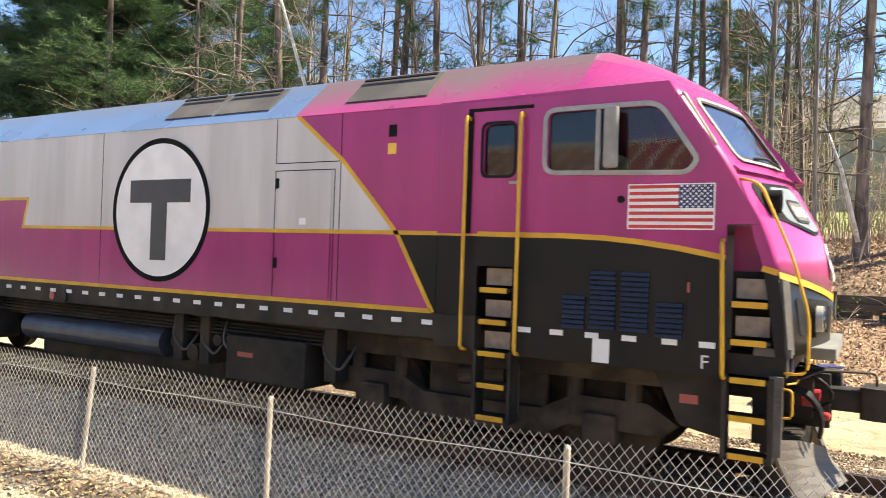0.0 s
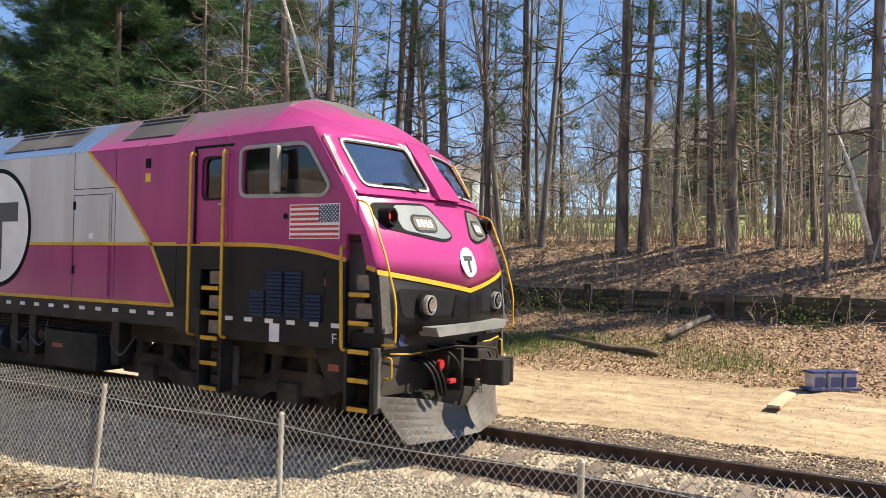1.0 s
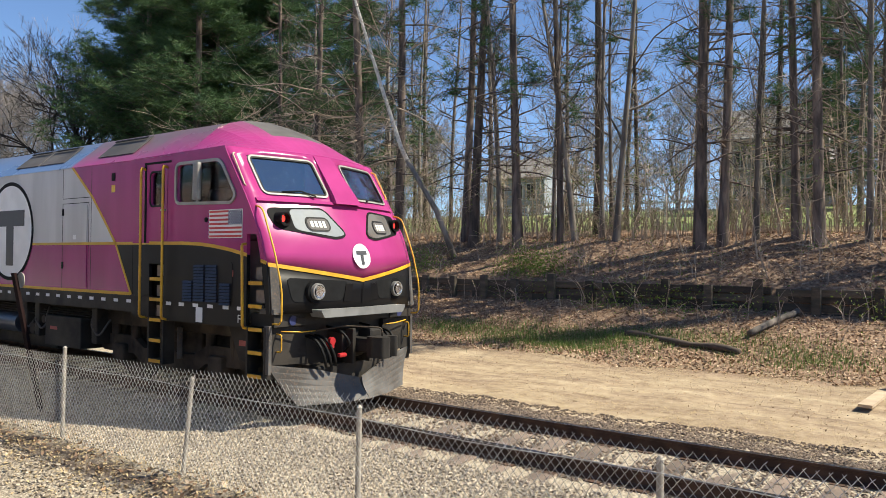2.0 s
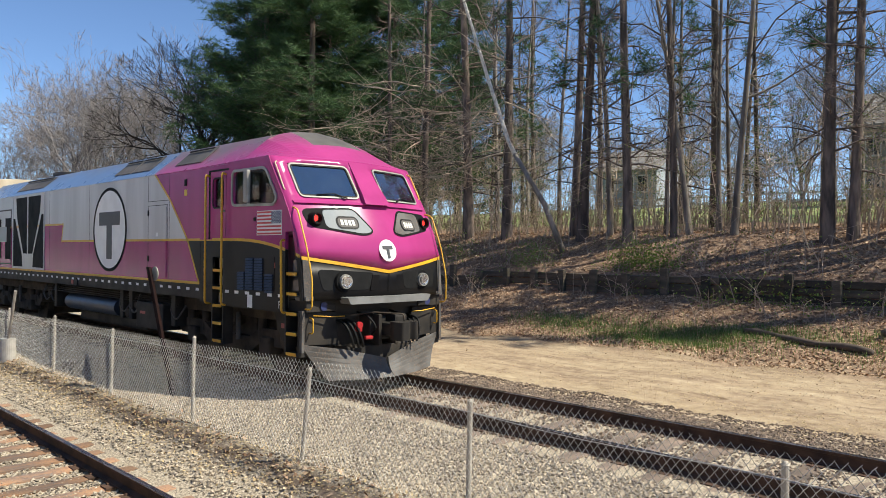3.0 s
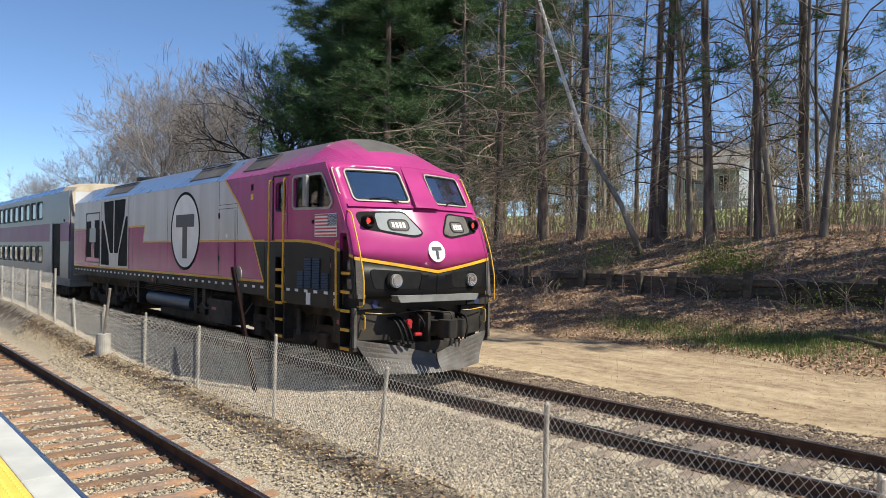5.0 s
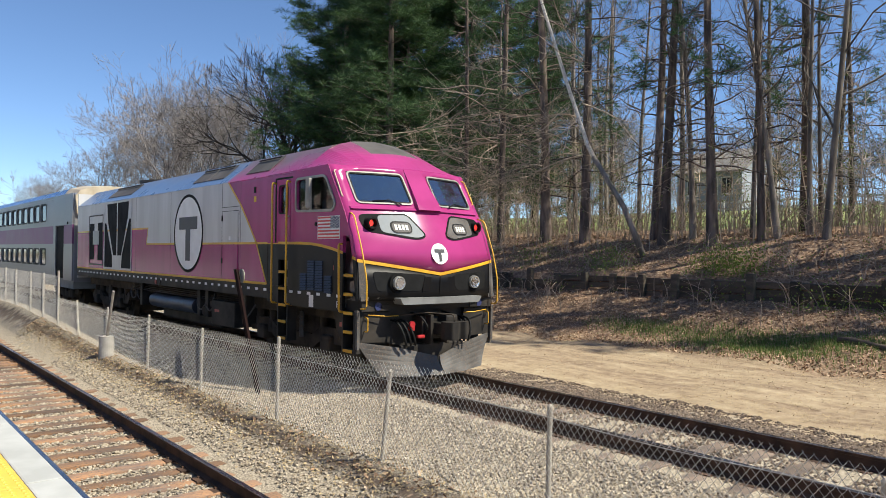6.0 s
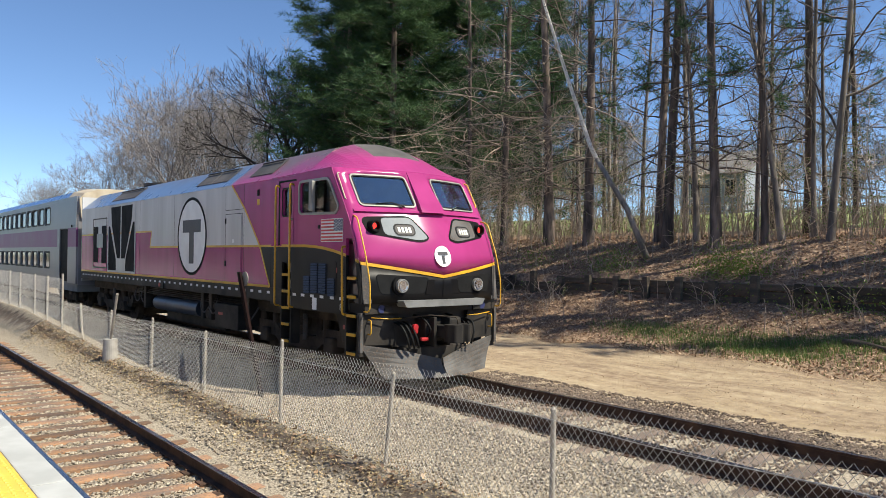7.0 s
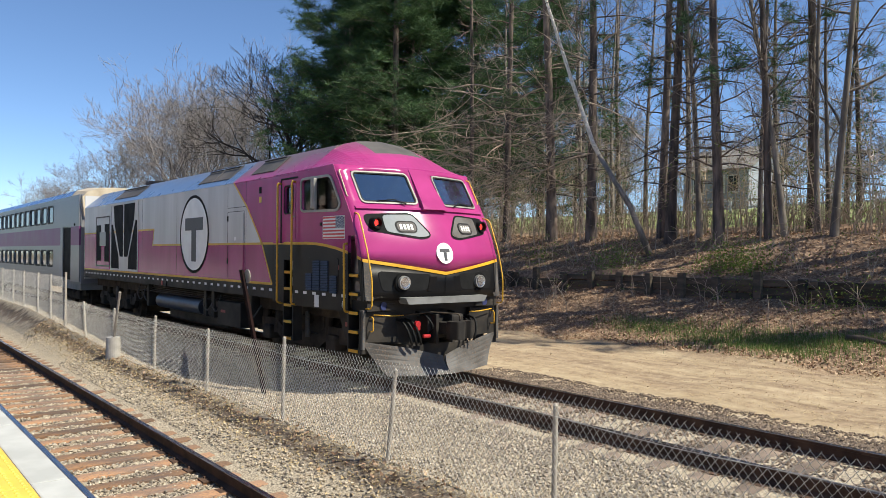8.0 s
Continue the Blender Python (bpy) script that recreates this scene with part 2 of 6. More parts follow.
M_PURPLEROOF = sooted("sooty_purple_paint", (0.365, 0.040, 0.178), (0.15, 0.12, 0.11), 3.74, 4.16)
M_BROW = sooted("sooty_purple_brow", (0.365, 0.040, 0.178), (0.12, 0.10, 0.095), 4.02, 4.46)
# the blue is the sky's reflection put into the base colour, under real soot
M_SKYROOF = sooted("sooty_sky_tinted_roof", (0.12, 0.19, 0.34), (0.16, 0.15, 0.145), 4.02, 4.50)
M_STEP = surf("step_grey", (0.20, 0.20, 0.195), (0.15, 0.15, 0.145), 4, 0.6, spec=0.25)
M_EDGE = surf("worn_edge_paint", (0.46, 0.46, 0.44), (0.38, 0.38, 0.36), 3, 0.85, fine=70, bump=0.06, vary=0.05)


# ---------- mesh helpers ----------
def link_bm(name, bm, material, parent=None, label="", smooth=False):
    me = bpy.data.meshes.new(name)
    bmesh.ops.recalc_face_normals(bm, faces=bm.faces)
    bm.to_mesh(me)
    bm.free()
    if smooth:
        me.polygons.foreach_set("use_smooth", [True] * len(me.polygons))
    me.materials.append(material)
    ob = new(name, me)
    if parent:
        ob.parent = parent
    if label:
        ob["label"] = label
    return ob


def part(name, bm, material, parent, label="", smooth=False):
    return link_bm(name, bm, material, parent, label, smooth)


def soup(name, verts, faces, material, parent=None, smooth=False):
    """One mesh from generated vertices and faces."""
    me = bpy.data.meshes.new(name)
    me.from_pydata(verts, [], faces)
    if smooth:
        me.polygons.foreach_set("use_smooth", [True] * len(me.polygons))
    me.materials.append(material)
    ob = new(name, me)
    if parent:
        ob.parent = parent
    return ob


def again(name, src, parent, m=None):
    """Another object on the mesh of src."""
    ob = new(name, src.data)
    ob.parent = parent
    if m is not None:
        ob.matrix_basis = m
    return ob


def add_box(bm, x0, x1, y0, y1, z0, z1, bevel=0.0):
    g = bmesh.ops.create_cube(bm, size=1)
    for v in g["verts"]:
        v.co = Vector(((x0 + x1) / 2 + v.co.x * (x1 - x0), (y0 + y1) / 2 + v.co.y * (y1 - y0), (z0 + z1) / 2 + v.co.z * (z1 - z0)))
    if bevel:
        es = list({e for v in g["verts"] for e in v.link_edges})
        bmesh.ops.bevel(bm, geom=es, offset=bevel, segments=2, affect="EDGES", profile=0.6)


def box(x0, x1, y0, y1, z0, z1, bevel=0.0):
    bm = bmesh.new()
    add_box(bm, x0, x1, y0, y1, z0, z1, bevel)
    return bm


def add_cyl(bm, a, b, r, r2=None, n=16):
    a, b = Vector(a), Vector(b)
    g = bmesh.ops.create_cone(bm, cap_ends=True, segments=n, radius1=r, radius2=r if r2 is None else r2, depth=(b - a).length)
    m = Matrix.Translation((a + b) / 2) @ (b - a).to_track_quat("Z", "Y").to_matrix().to_4x4()
    bmesh.ops.transform(bm, matrix=m, verts=g["verts"])


def cyl(a, b, r, r2=None, n=16):
    bm = bmesh.new()
    add_cyl(bm, a, b, r, r2, n)
    return bm


def tube_data(pts, rad, n, vs, fs, cap=False):
    """Adds a tube along pts, with a radius for each, to the lists vs and fs."""
    base = len(vs)
    k = len(pts)
    for i, p in enumerate(pts):
        d = (pts[min(i + 1, k - 1)] - pts[max(i - 1, 0)])
        d = d.normalized() if d.length > 1e-9 else Vector((0, 0, 1))
        u = d.cross(Vector((0, 0, 1)) if abs(d.z) < 0.9 else Vector((1, 0, 0))).normalized()
        w = d.cross(u)
        for j in range(n):
            a = 2 * math.pi * j / n
            vs.append(tuple(p + (u * math.cos(a) + w * math.sin(a)) * rad[i]))
    for i in range(k - 1):
        for j in range(n):
            a, b = base + i * n + j, base + i * n + (j + 1) % n
            fs.append((a, b, b + n, a + n))
    if cap:
        fs.append(tuple(base + j for j in range(n))[::-1])
        fs.append(tuple(base + (k - 1) * n + j for j in range(n)))


def tube(name, pts, r, material, parent, label="", n=10):
    vs, fs = [], []
    pts = [Vector(p) for p in pts]
    tube_data(pts, [r] * len(pts), n, vs, fs, True)
    ob = soup(name, vs, fs, material, parent, True)
    if label:
        ob["label"] = label
    return ob


def bend(pts, r=0.06, n=4):
    """Rounds the corners of a line of points."""
    pts = [Vector(p) for p in pts]
    out = [pts[0]]
    for a, b, c in zip(pts, pts[1:], pts[2:]):
        d1, d2 = (a - b), (c - b)
        q = min(r, d1.length / 2, d2.length / 2)
        p, s = b + d1.normalized() * q, b + d2.normalized() * q
        for i in range(n + 1):
            t = i / n
            out.append(p * (1 - t) ** 2 + b * 2 * t * (1 - t) + s * t * t)
    return out + [pts[-1]]


def prism(loops, place, thick):
    """A slab: outline loops[0] with holes loops[1:], in two coordinates that place(a, b, depth) puts into space."""
    bm = bmesh.new()
    es = []
    for lp in loops:
        vs = [bm.verts.new((a, b, 0)) for a, b in lp]
        es += [bm.edges.new((vs[i], vs[(i + 1) % len(vs)])) for i in range(len(vs))]
    bmesh.ops.triangle_fill(bm, use_beauty=True, use_dissolve=False, edges=es)
    faces = list(bm.faces)
    g = bmesh.ops.extrude_face_region(bm, geom=faces)
    for v in g["geom"]:
        if isinstance(v, bmesh.types.BMVert):
            v.co.z = 1
    for v in bm.verts:
        v.co = Vector(place(v.co.x, v.co.y, v.co.z * thick))
    return bm


def rounded(x0, x1, z0, z1, r, n=5):
    out = []
    for cx, cz, a0 in ((x1 - r, z1 - r, 0), (x0 + r, z1 - r, 90), (x0 + r, z0 + r, 180), (x1 - r, z0 + r, 270)):
        out += [(cx + r * math.cos(radians(a0 + 90 * i / n)), cz + r * math.sin(radians(a0 + 90 * i / n))) for i in range(n + 1)]
    return out


def ring(cx, cz, r, n=40):
    return [(cx + r * math.cos(2 * math.pi * i / n), cz + r * math.sin(2 * math.pi * i / n)) for i in range(n)]


def soften(pts, r, n=5):
    """Rounds the corners of a closed outline."""
    out = []
    k = len(pts)
    for i in range(k):
        a, b, c = (Vector(pts[(i + j) % k]) for j in (-1, 0, 1))
        d1, d2 = a - b, c - b
        q = min(r, d1.length * 0.45, d2.length * 0.45)
        p, s = b + d1.normalized() * q, b + d2.normalized() * q
        for j in range(n + 1):
            t = j / n
            v = p * (1 - t) ** 2 + b * 2 * t * (1 - t) + s * t * t
            out.append((v.x, v.y))
    return out


def grow(pts, d):
    """An outline moved outwards by d (pts run counter-clockwise)."""
    k = len(pts)
    area = sum(pts[i][0] * pts[(i + 1) % k][1] - pts[(i + 1) % k][0] * pts[i][1] for i in range(k))
    s = 1 if area > 0 else -1
    out = []
    for i in range(k):
        a, b = Vector(pts[i - 1]), Vector(pts[(i + 1) % k])
        t = (b - a).normalized()
        out.append((pts[i][0] + s * t.y * d, pts[i][1] - s * t.x * d))
    return out


def thing(name, label, category, group="", at=None):
    ob = new(name)
    if at is not None:
        ob.matrix_basis = at
    return tagged(ob, label, category, group)


# ---------- ground, tracks, platform ----------
GROUND_Y = [(-80, -0.70), (1.0, -0.68), (1.3, -0.64), (3.9, -0.635), (4.3, -0.50), (4.9, -0.31), (5.2, -0.28), (6.6, -0.215), (7.0, -0.18), (9.7, -0.18), (10.1, -0.22), (10.9, -0.33), (14, -0.30), (16.6, -0.20), (17.6, -0.05),
            (20.9, 0.90), (20.98, 0.92), (21.16, 1.55), (22, 1.95), (24, 2.85), (27, 3.25), (40, 4.3), (65, 6.7), (120, 7.5), (900, 9)]


def ground_z(x, y):
    for (a, za), (b, zb) in zip(GROUND_Y, GROUND_Y[1:]):
        if y <= b:
            z = za + (zb - za) * max(0, (y - a) / (b - a))
            break
    else:
        z = GROUND_Y[-1][1]
    if 4.2 < y < 6.2 and x < -17:
        z += min(0.55, (-17 - x) * 0.045) * (1 - abs(y - 5.2))
    if y > 10.4:
        amp = 0.05 if y < 16 else 0.16
        z += amp * noise.noise((x * 0.5, y * 0.5, 0)) + 0.03 * noise.noise((x * 2.1, y * 2.1, 4))
    elif not 1.2 < y < 4.0:
        z += 0.02 * noise.noise((x * 1.5, y * 1.5, 2))
    return z


def ground_material():
    m = bpy.data.materials.new("ground_cover")
    m.use_nodes = True
    nt = m.node_tree
    n, li = nt.nodes, nt.links
    b = n["Principled BSDF"]
    b.inputs["Roughness"].default_value = 0.95
    co = n.new("ShaderNodeTexCoord")
    sep = n.new("ShaderNodeSeparateXYZ")
    li.new(co.outputs["Object"], sep.inputs[0])

    def tex(scale, detail=6, stretch=None):
        k = n.new("ShaderNodeTexNoise")
        k.inputs["Scale"].default_value, k.inputs["Detail"].default_value = scale, detail
        if stretch:
            mp = n.new("ShaderNodeMapping")
            mp.inputs["Scale"].default_value = stretch
            li.new(co.outputs["Object"], mp.inputs[0])
            li.new(mp.outputs[0], k.inputs["Vector"])
        else:
            li.new(co.outputs["Object"], k.inputs["Vector"])
        return k.outputs[0]

    def tones(fac, *cs):
        r = n.new("ShaderNodeValToRGB")
        e = r.color_ramp.elements
        while len(e) < len(cs):
            e.new(0.5)
        for i, c in enumerate(cs):
            e[i].position, e[i].color = 0.3 + 0.4 * i / (len(cs) - 1), (*c, 1)
        li.new(fac, r.inputs[0])
        return r.outputs[0]

    def mix(fac, a, c):
        k = n.new("ShaderNodeMix")
        k.data_type = "RGBA"
        li.new(fac, k.inputs["Factor"])
        li.new(a, k.inputs["A"])
        li.new(c, k.inputs["B"])
        return k.outputs["Result"]

    def edge(at, width, rag, src):
        """Passes from 0 to 1 over y = at, with a ragged border."""
        k = n.new("ShaderNodeMath")
        k.operation = "MULTIPLY_ADD"
        li.new(src, k.inputs[0])
        k.inputs[1].default_value = rag
        li.new(sep.outputs[1], k.inputs[2])
        r = n.new("ShaderNodeMapRange")
        r.inputs["From Min"].default_value, r.inputs["From Max"].default_value = at + rag / 2 - width, at + rag / 2 + width
        li.new(k.outputs[0], r.inputs[0])
        return r.outputs[0]

    soft, mid, fine = tex(0.7), tex(3.5), tex(38, 3)
    gravel = tones(fine, (0.08, 0.065, 0.05), (0.33, 0.275, 0.20), (0.54, 0.47, 0.36))
    soil = tones(mid, (0.05, 0.038, 0.028), (0.12, 0.085, 0.06), (0.20, 0.15, 0.105))
    dirt = tones(tex(1.6, 8, (0.35, 1.6, 1)), (0.18, 0.12, 0.075), (0.33, 0.245, 0.15), (0.46, 0.37, 0.24))
    dirt = mix(tones(tex(14, 8), (0, 0, 0), (0.75, 0.75, 0.75)), dirt, tones(tex(5, 6), (0.13, 0.085, 0.055), (0.48, 0.385, 0.26)))
    litter = tones(tex(9, 8), (0.09, 0.055, 0.036), (0.22, 0.14, 0.088), (0.40, 0.28, 0.18))
    lawn = tones(mid, (0.10, 0.14, 0.035), (0.17, 0.21, 0.06), (0.25, 0.25, 0.10))
    c = mix(edge(4.62, 0.12, 0.9, mid), gravel, soil)
    c = mix(edge(4.92, 0.10, 0.7, mid), c, gravel)
    c = mix(edge(11.0, 0.35, 1.8, mid), c, dirt)
    c = mix(edge(16.6, 0.8, 2.4, soft), c, litter)
    c = mix(edge(29.0, 1.5, 5.0, soft), c, lawn)
    li.new(c, b.inputs["Base Color"])
    bp = n.new("ShaderNodeBump")
    bp.inputs["Strength"].default_value, bp.inputs["Distance"].default_value = 0.55, 0.03
    li.new(fine, bp.inputs["Height"])
    li.new(bp.outputs[0], b.inputs["Normal"])
    return m


def build_ground():
    xs = [-900, -500, -300, -200, -150, -120, -100, -85, -70] + [-60 + 0.5 * i for i in range(137)] + [12, 18, 30, 60, 120, 300, 900]
    ys = [-300, -80, -30, -8, 0, 1.2, 2, 3, 3.6, 4.0] + [4.2 + 0.2 * i for i in range(15)] + [7.6, 8.3, 9, 9.6] + [9.9 + 0.35 * i for i in range(31)] + [20.9, 20.98, 21.16, 21.5, 22, 22.5, 23, 23.5, 24, 25, 26, 27, 29, 32, 36, 40, 46, 52, 58, 65, 75, 90, 120, 200, 400, 900]
    vs = [(x, y, ground_z(x, y)) for x in xs for y in ys]
    k = len(ys)
    fs = [(i * k + j, (i + 1) * k + j, (i + 1) * k + j + 1, i * k + j + 1) for i in range(len(xs) - 1) for j in range(k - 1)]
    ob = soup("ground", vs, fs, ground_material(), None, True)
    tagged(ob, "gravel, sandy dirt, leaf litter and lawn ground rising to a wooded bank", "ground", kind="structure")


FAR_Y, NEAR_Y, NEAR_Z = 8.3, 2.835, -0.42


def build_track(name, yc, z, label, tie_mat, x0, x1, step, seed):
    rnd = random.Random(seed)
    tr = tagged(new(name), label, "railway track", kind="structure")
    tr.location = (0, yc, z)
    for s in (-1, 1):
        prof = [(-0.07, -0.17), (0.07, -0.17), (0.07, -0.155), (0.012, -0.135), (0.012, -0.045), (0.035, -0.035), (0.036, -0.006), (-0.036, -0.006), (-0.035, -0.035), (-0.012, -0.045), (-0.012, -0.135), (-0.07, -0.155)]
        rail = part("rail", prism([prof], lambda a, b, d: (-320 + d, s * 0.752 + a, b), 420), M_RAIL, tr, "rust-brown steel rail")
        part("rail_head", box(-320, 100, s * 0.752 - 0.033, s * 0.752 + 0.033, -0.0062, 0, 0.002), M_RAILTOP, rail, "polished running surface")
    src = None
    i = 0
    x = x0
    plates = bmesh.new()
    while x < x1:
        if src is None:
            src = part("tie", box(-0.115, 0.115, -1.3, 1.3, -0.09, 0.09, 0.012), tie_mat, tr)
            ob = src
        else:
            ob = again("tie", src, tr)
        ob.matrix_basis = pose(x + rnd.uniform(-0.03, 0.03), rnd.uniform(-0.06, 0.06), -0.262 + rnd.uniform(-0.012, 0.006), rnd.uniform(-0.5, 0.5), rnd.uniform(-1.5, 1.5), rnd.uniform(-1.8, 1.8))
        for s in (-1, 1):
            add_box(plates, x - 0.09, x + 0.09, s * 0.752 - 0.17, s * 0.752 + 0.17, -0.185, -0.166)
            for q in (-0.1, 0.1):
                add_box(plates, x - 0.06, x - 0.035, s * 0.752 + q - 0.012, s * 0.752 + q + 0.012, -0.17, -0.145)
        x += step
        i += 1
    part("tie_plates", plates, M_RAIL, tr)["kind"] = "stuff"


def build_stones():
    """Loose ballast, lying on the bed."""
    rnd = random.Random(5)
    base = [(1, 0, 0), (-1, 0, 0), (0, 1, 0), (0, -1, 0), (0, 0, 1), (0, 0, -1)]
    tri = [(0, 2, 4), (2, 1, 4), (1, 3, 4), (3, 0, 4), (2, 0, 5), (1, 2, 5), (3, 1, 5), (0, 3, 5)]
    for label, count, x0, x1, y0, y1 in (("scattered pebbles on the dirt track", 2200, -22, 3, 11.0, 17.0), ("pale crushed ballast stones beside the fence", 38000, -17, 2.5, 5.05, 7.05), ("ballast stones between the far rails", 34000, -12, 2.5, 7.3, 11.4),
                                         ("loose ballast round the rusty ties of the nearer track", 32000, -20, -3, 1.4, 4.7)):
        vs, fs = [], []
        for _ in range(count):
            x, y = rnd.uniform(x0, x1), rnd.uniform(y0, y1)
            if y0 == 5.05 and y < 5.2 and rnd.random() < 0.6:
                continue
            if y > 4.3 and y0 < 2 and rnd.random() < 0.5:
                continue
            if y0 == 7.3 and abs(y - 8.27) < 1.25 and abs((x + 32) % 0.53 - 0.265) > 0.155 and rnd.random() < 0.8:
                continue
            s = rnd.uniform(0.005, 0.013) if y0 == 11.0 else rnd.uniform(0.012, 0.034)
            if 7.5 < y < 9.05 and rnd.random() < 0.25:
                continue
            z = ground_z(x, y) + s * 0.25
            if y0 < 2 and y < 4.1:
                z = -0.628 + s * 0.3
            if y0 == 7.3 and y < 9.7:
                z = -0.182 + s * 0.2
            e = Euler((rnd.uniform(0, 6), rnd.uniform(0, 6), rnd.uniform(0, 6)))
            m = e.to_matrix()
            k = len(vs)
            for p in base:
                q = m @ (Vector(p) * s * rnd.uniform(0.7, 1.3))
                vs.append((x + q.x, y + q.y, z + q.z * 0.75))
            fs += [(a + k, b + k, c + k) for a, b, c in tri]
        tagged(soup("ballast_stones", vs, fs, M_STONE2 if y0 == 7.3 else M_STONE), label, "gravel", kind="stuff")


def build_platform():
    pf = tagged(new("platform"), "raised concrete station platform with a yellow tactile edge", "platform", kind="structure")
    part("deck", box(-240, 120, -9, 0.886, 0.45, 0.79, 0.01), M_PLAT, pf)
    slab = None
    for i in range(34):
        if slab is None:
            slab = part("edge_slab", box(-0.91, 0.91, 0.89, 1.10, 0.40, 0.795, 0.012), M_EDGE, pf, "pale worn concrete edge slab")
            slab.location.x = -46.2
        else:
            again("edge_slab", slab, pf, pose(-46.2 + i * 1.83, 0, 0))
    part("edge_beam", box(-240, -47.2, 0.89, 1.10, 0.40, 0.795, 0.02), M_EDGE, pf)
    part("edge_beam", box(16, 120, 0.89, 1.10, 0.40, 0.795, 0.02), M_EDGE, pf)
    part("support_wall", box(-240, 120, -9, 0.6, -0.8, 0.45), M_CONC, pf)
    tile = None
    for i in range(62):
        x = -26 + 0.61 * i
        if tile is None:
            bm = box(-0.303, 0.303, 0.278, 0.882, 0.792, 0.802, 0.003)
            for a in range(10):
                for c in range(10):
                    add_cyl(bm, (-0.27 + a * 0.06, 0.310 + c * 0.06, 0.802), (-0.27 + a * 0.06, 0.310 + c * 0.06, 0.807), 0.014, 0.010, 6)
            tile = part("tactile_tile", bm, M_TACT, pf, "yellow tile with raised domes")
            tile.location.x = x
        else:
            again("tactile_tile", tile, pf, pose(x, 0, 0))


def build_station():
    """The station house behind the camera, which shows in the cab's panes."""
    st = thing("station_building", "long brown station building with a white-edged canopy", "building")
    m_b = surf("brown_boards", (0.16, 0.075, 0.05), (0.11, 0.055, 0.038), 1.5, 0.85, fine=20, bump=0.2)
    m_r = surf("brown_roof", (0.24, 0.11, 0.075), (0.17, 0.08, 0.055), 1.0, 0.85, fine=12, bump=0.2)
    part("wall", box(-40, 25, -9.3, -8.8, -0.7, 3.4), m_b, st)
    part("roof", prism([[(-9.6, 5.72), (-4.2, 3.25), (-4.2, 3.35), (-9.6, 5.85)]], lambda a, b, d: (-40 + d, a, b), 65), m_r, st, "brown metal canopy roof")
    part("fascia", box(-40, 25, -4.19, -4.12, 3.1, 3.38), M_SIDINGW, st, "white fascia board")
    part("ridge_board", box(-40, 25, -9.66, -9.602, 5.6, 6.02), M_SIDINGW, st, "white ridge board")
    rib = None
    for i in range(108):
        if rib is None:
            rib = part("roof_rib", prism([[(-9.6, 5.86), (-4.2, 3.36), (-4.2, 3.39), (-9.6, 5.89)]], lambda a, b, d: (d - 0.07, a, b), 0.14), M_CONC, st, "pale roof rib")
            rib.location.x = -39.7
        else:
            again("roof_rib", rib, st, pose(-39.7 + i * 0.6, 0, 0))
    src = None
    for i in range(16):
        x = -39 + i * 4.2
        if src is None:
            src = part("canopy_post", box(-0.09, 0.09, -4.5, -4.32, 0.79, 3.25), M_SIDINGW, st)
            src.location.x = x
        else:
            again("canopy_post", src, st, pose(x, 0, 0))


# ---------- fence ----------
def build_fence():
    fy = 5.1
    fence = thing("chain_link_fence", "low galvanised chain-link fence with leaning posts on gravel", "fence")
    posts = [(4.25, 0, 0), (1.2, 0, 0), (-1.82, 0, 0.0), (-4.65, 0.0, 0), (-7.27, 0.15, 0), (-10.05, 0, 0.12), (-13.0, 0, 0), (-15.9, 0, 0.03), (-18.9, -0.05, 0), (-21.65, -0.4, 0)]
    tops = []
    for x, lean, lz in posts:
        g = ground_z(x, fy)
        a, b = Vector((x - lean / 2, fy, g - 0.2)), Vector((x + lean / 2, fy + 0.02, 0.805 + lz))
        bm = cyl(a, b, 0.026, n=12)
        add_cyl(bm, b, b + (b - a).normalized() * 0.025, 0.03, 0.012, 12)
        p = part("post", bm, M_POST, fence)
        tops.append((x + lean / 2, 0.805 + lz))
    tops.sort()
    build_mesh(fence, -23.9, 4.3, fy - 0.03, lambda x: ground_z(x, fy) - 0.01, lambda x: 0.80 + 0.13 * min(1, max(0, (x + 14) / 8)) + 0.015 * math.sin(x * 0.8) - (0.025 * math.sin((x + 1.9) * math.pi / 3.05) ** 2), 0.0028, True)
    for zt, r in ((0.725, 0.004),):
        pts = []
        x = -23.9
        while x <= 4.3:
            sag = 0.035 * math.sin((x + 1.9) * math.pi / 3.05) ** 2
            pts.append((x, fy - 0.035, zt - sag * 0.9))
            x += 0.38
        tube("tension_wire", pts, r, M_GALV, fence, n=5)
    tall = thing("chain_link_fence", "tall galvanised chain-link fence at the track side", "fence")
    for i, x in enumerate((-23.9, -25.9, -27.85, -30.4, -32.5, -35, -37.6, -40.2, -43, -46, -49, -52, -55, -58)):
        g = ground_z(x, fy)
        top = 1.46 + 0.008 * i if i else 1.58
        part("post", cyl((x, fy, g - 0.2), (x, fy, top), 0.032, n=12), M_POST, tall)
    build_mesh(tall, -60, -23.9, fy - 0.035, lambda x: ground_z(x, fy), lambda x: 1.44 + 0.003 * (-24 - x), 0.0023)


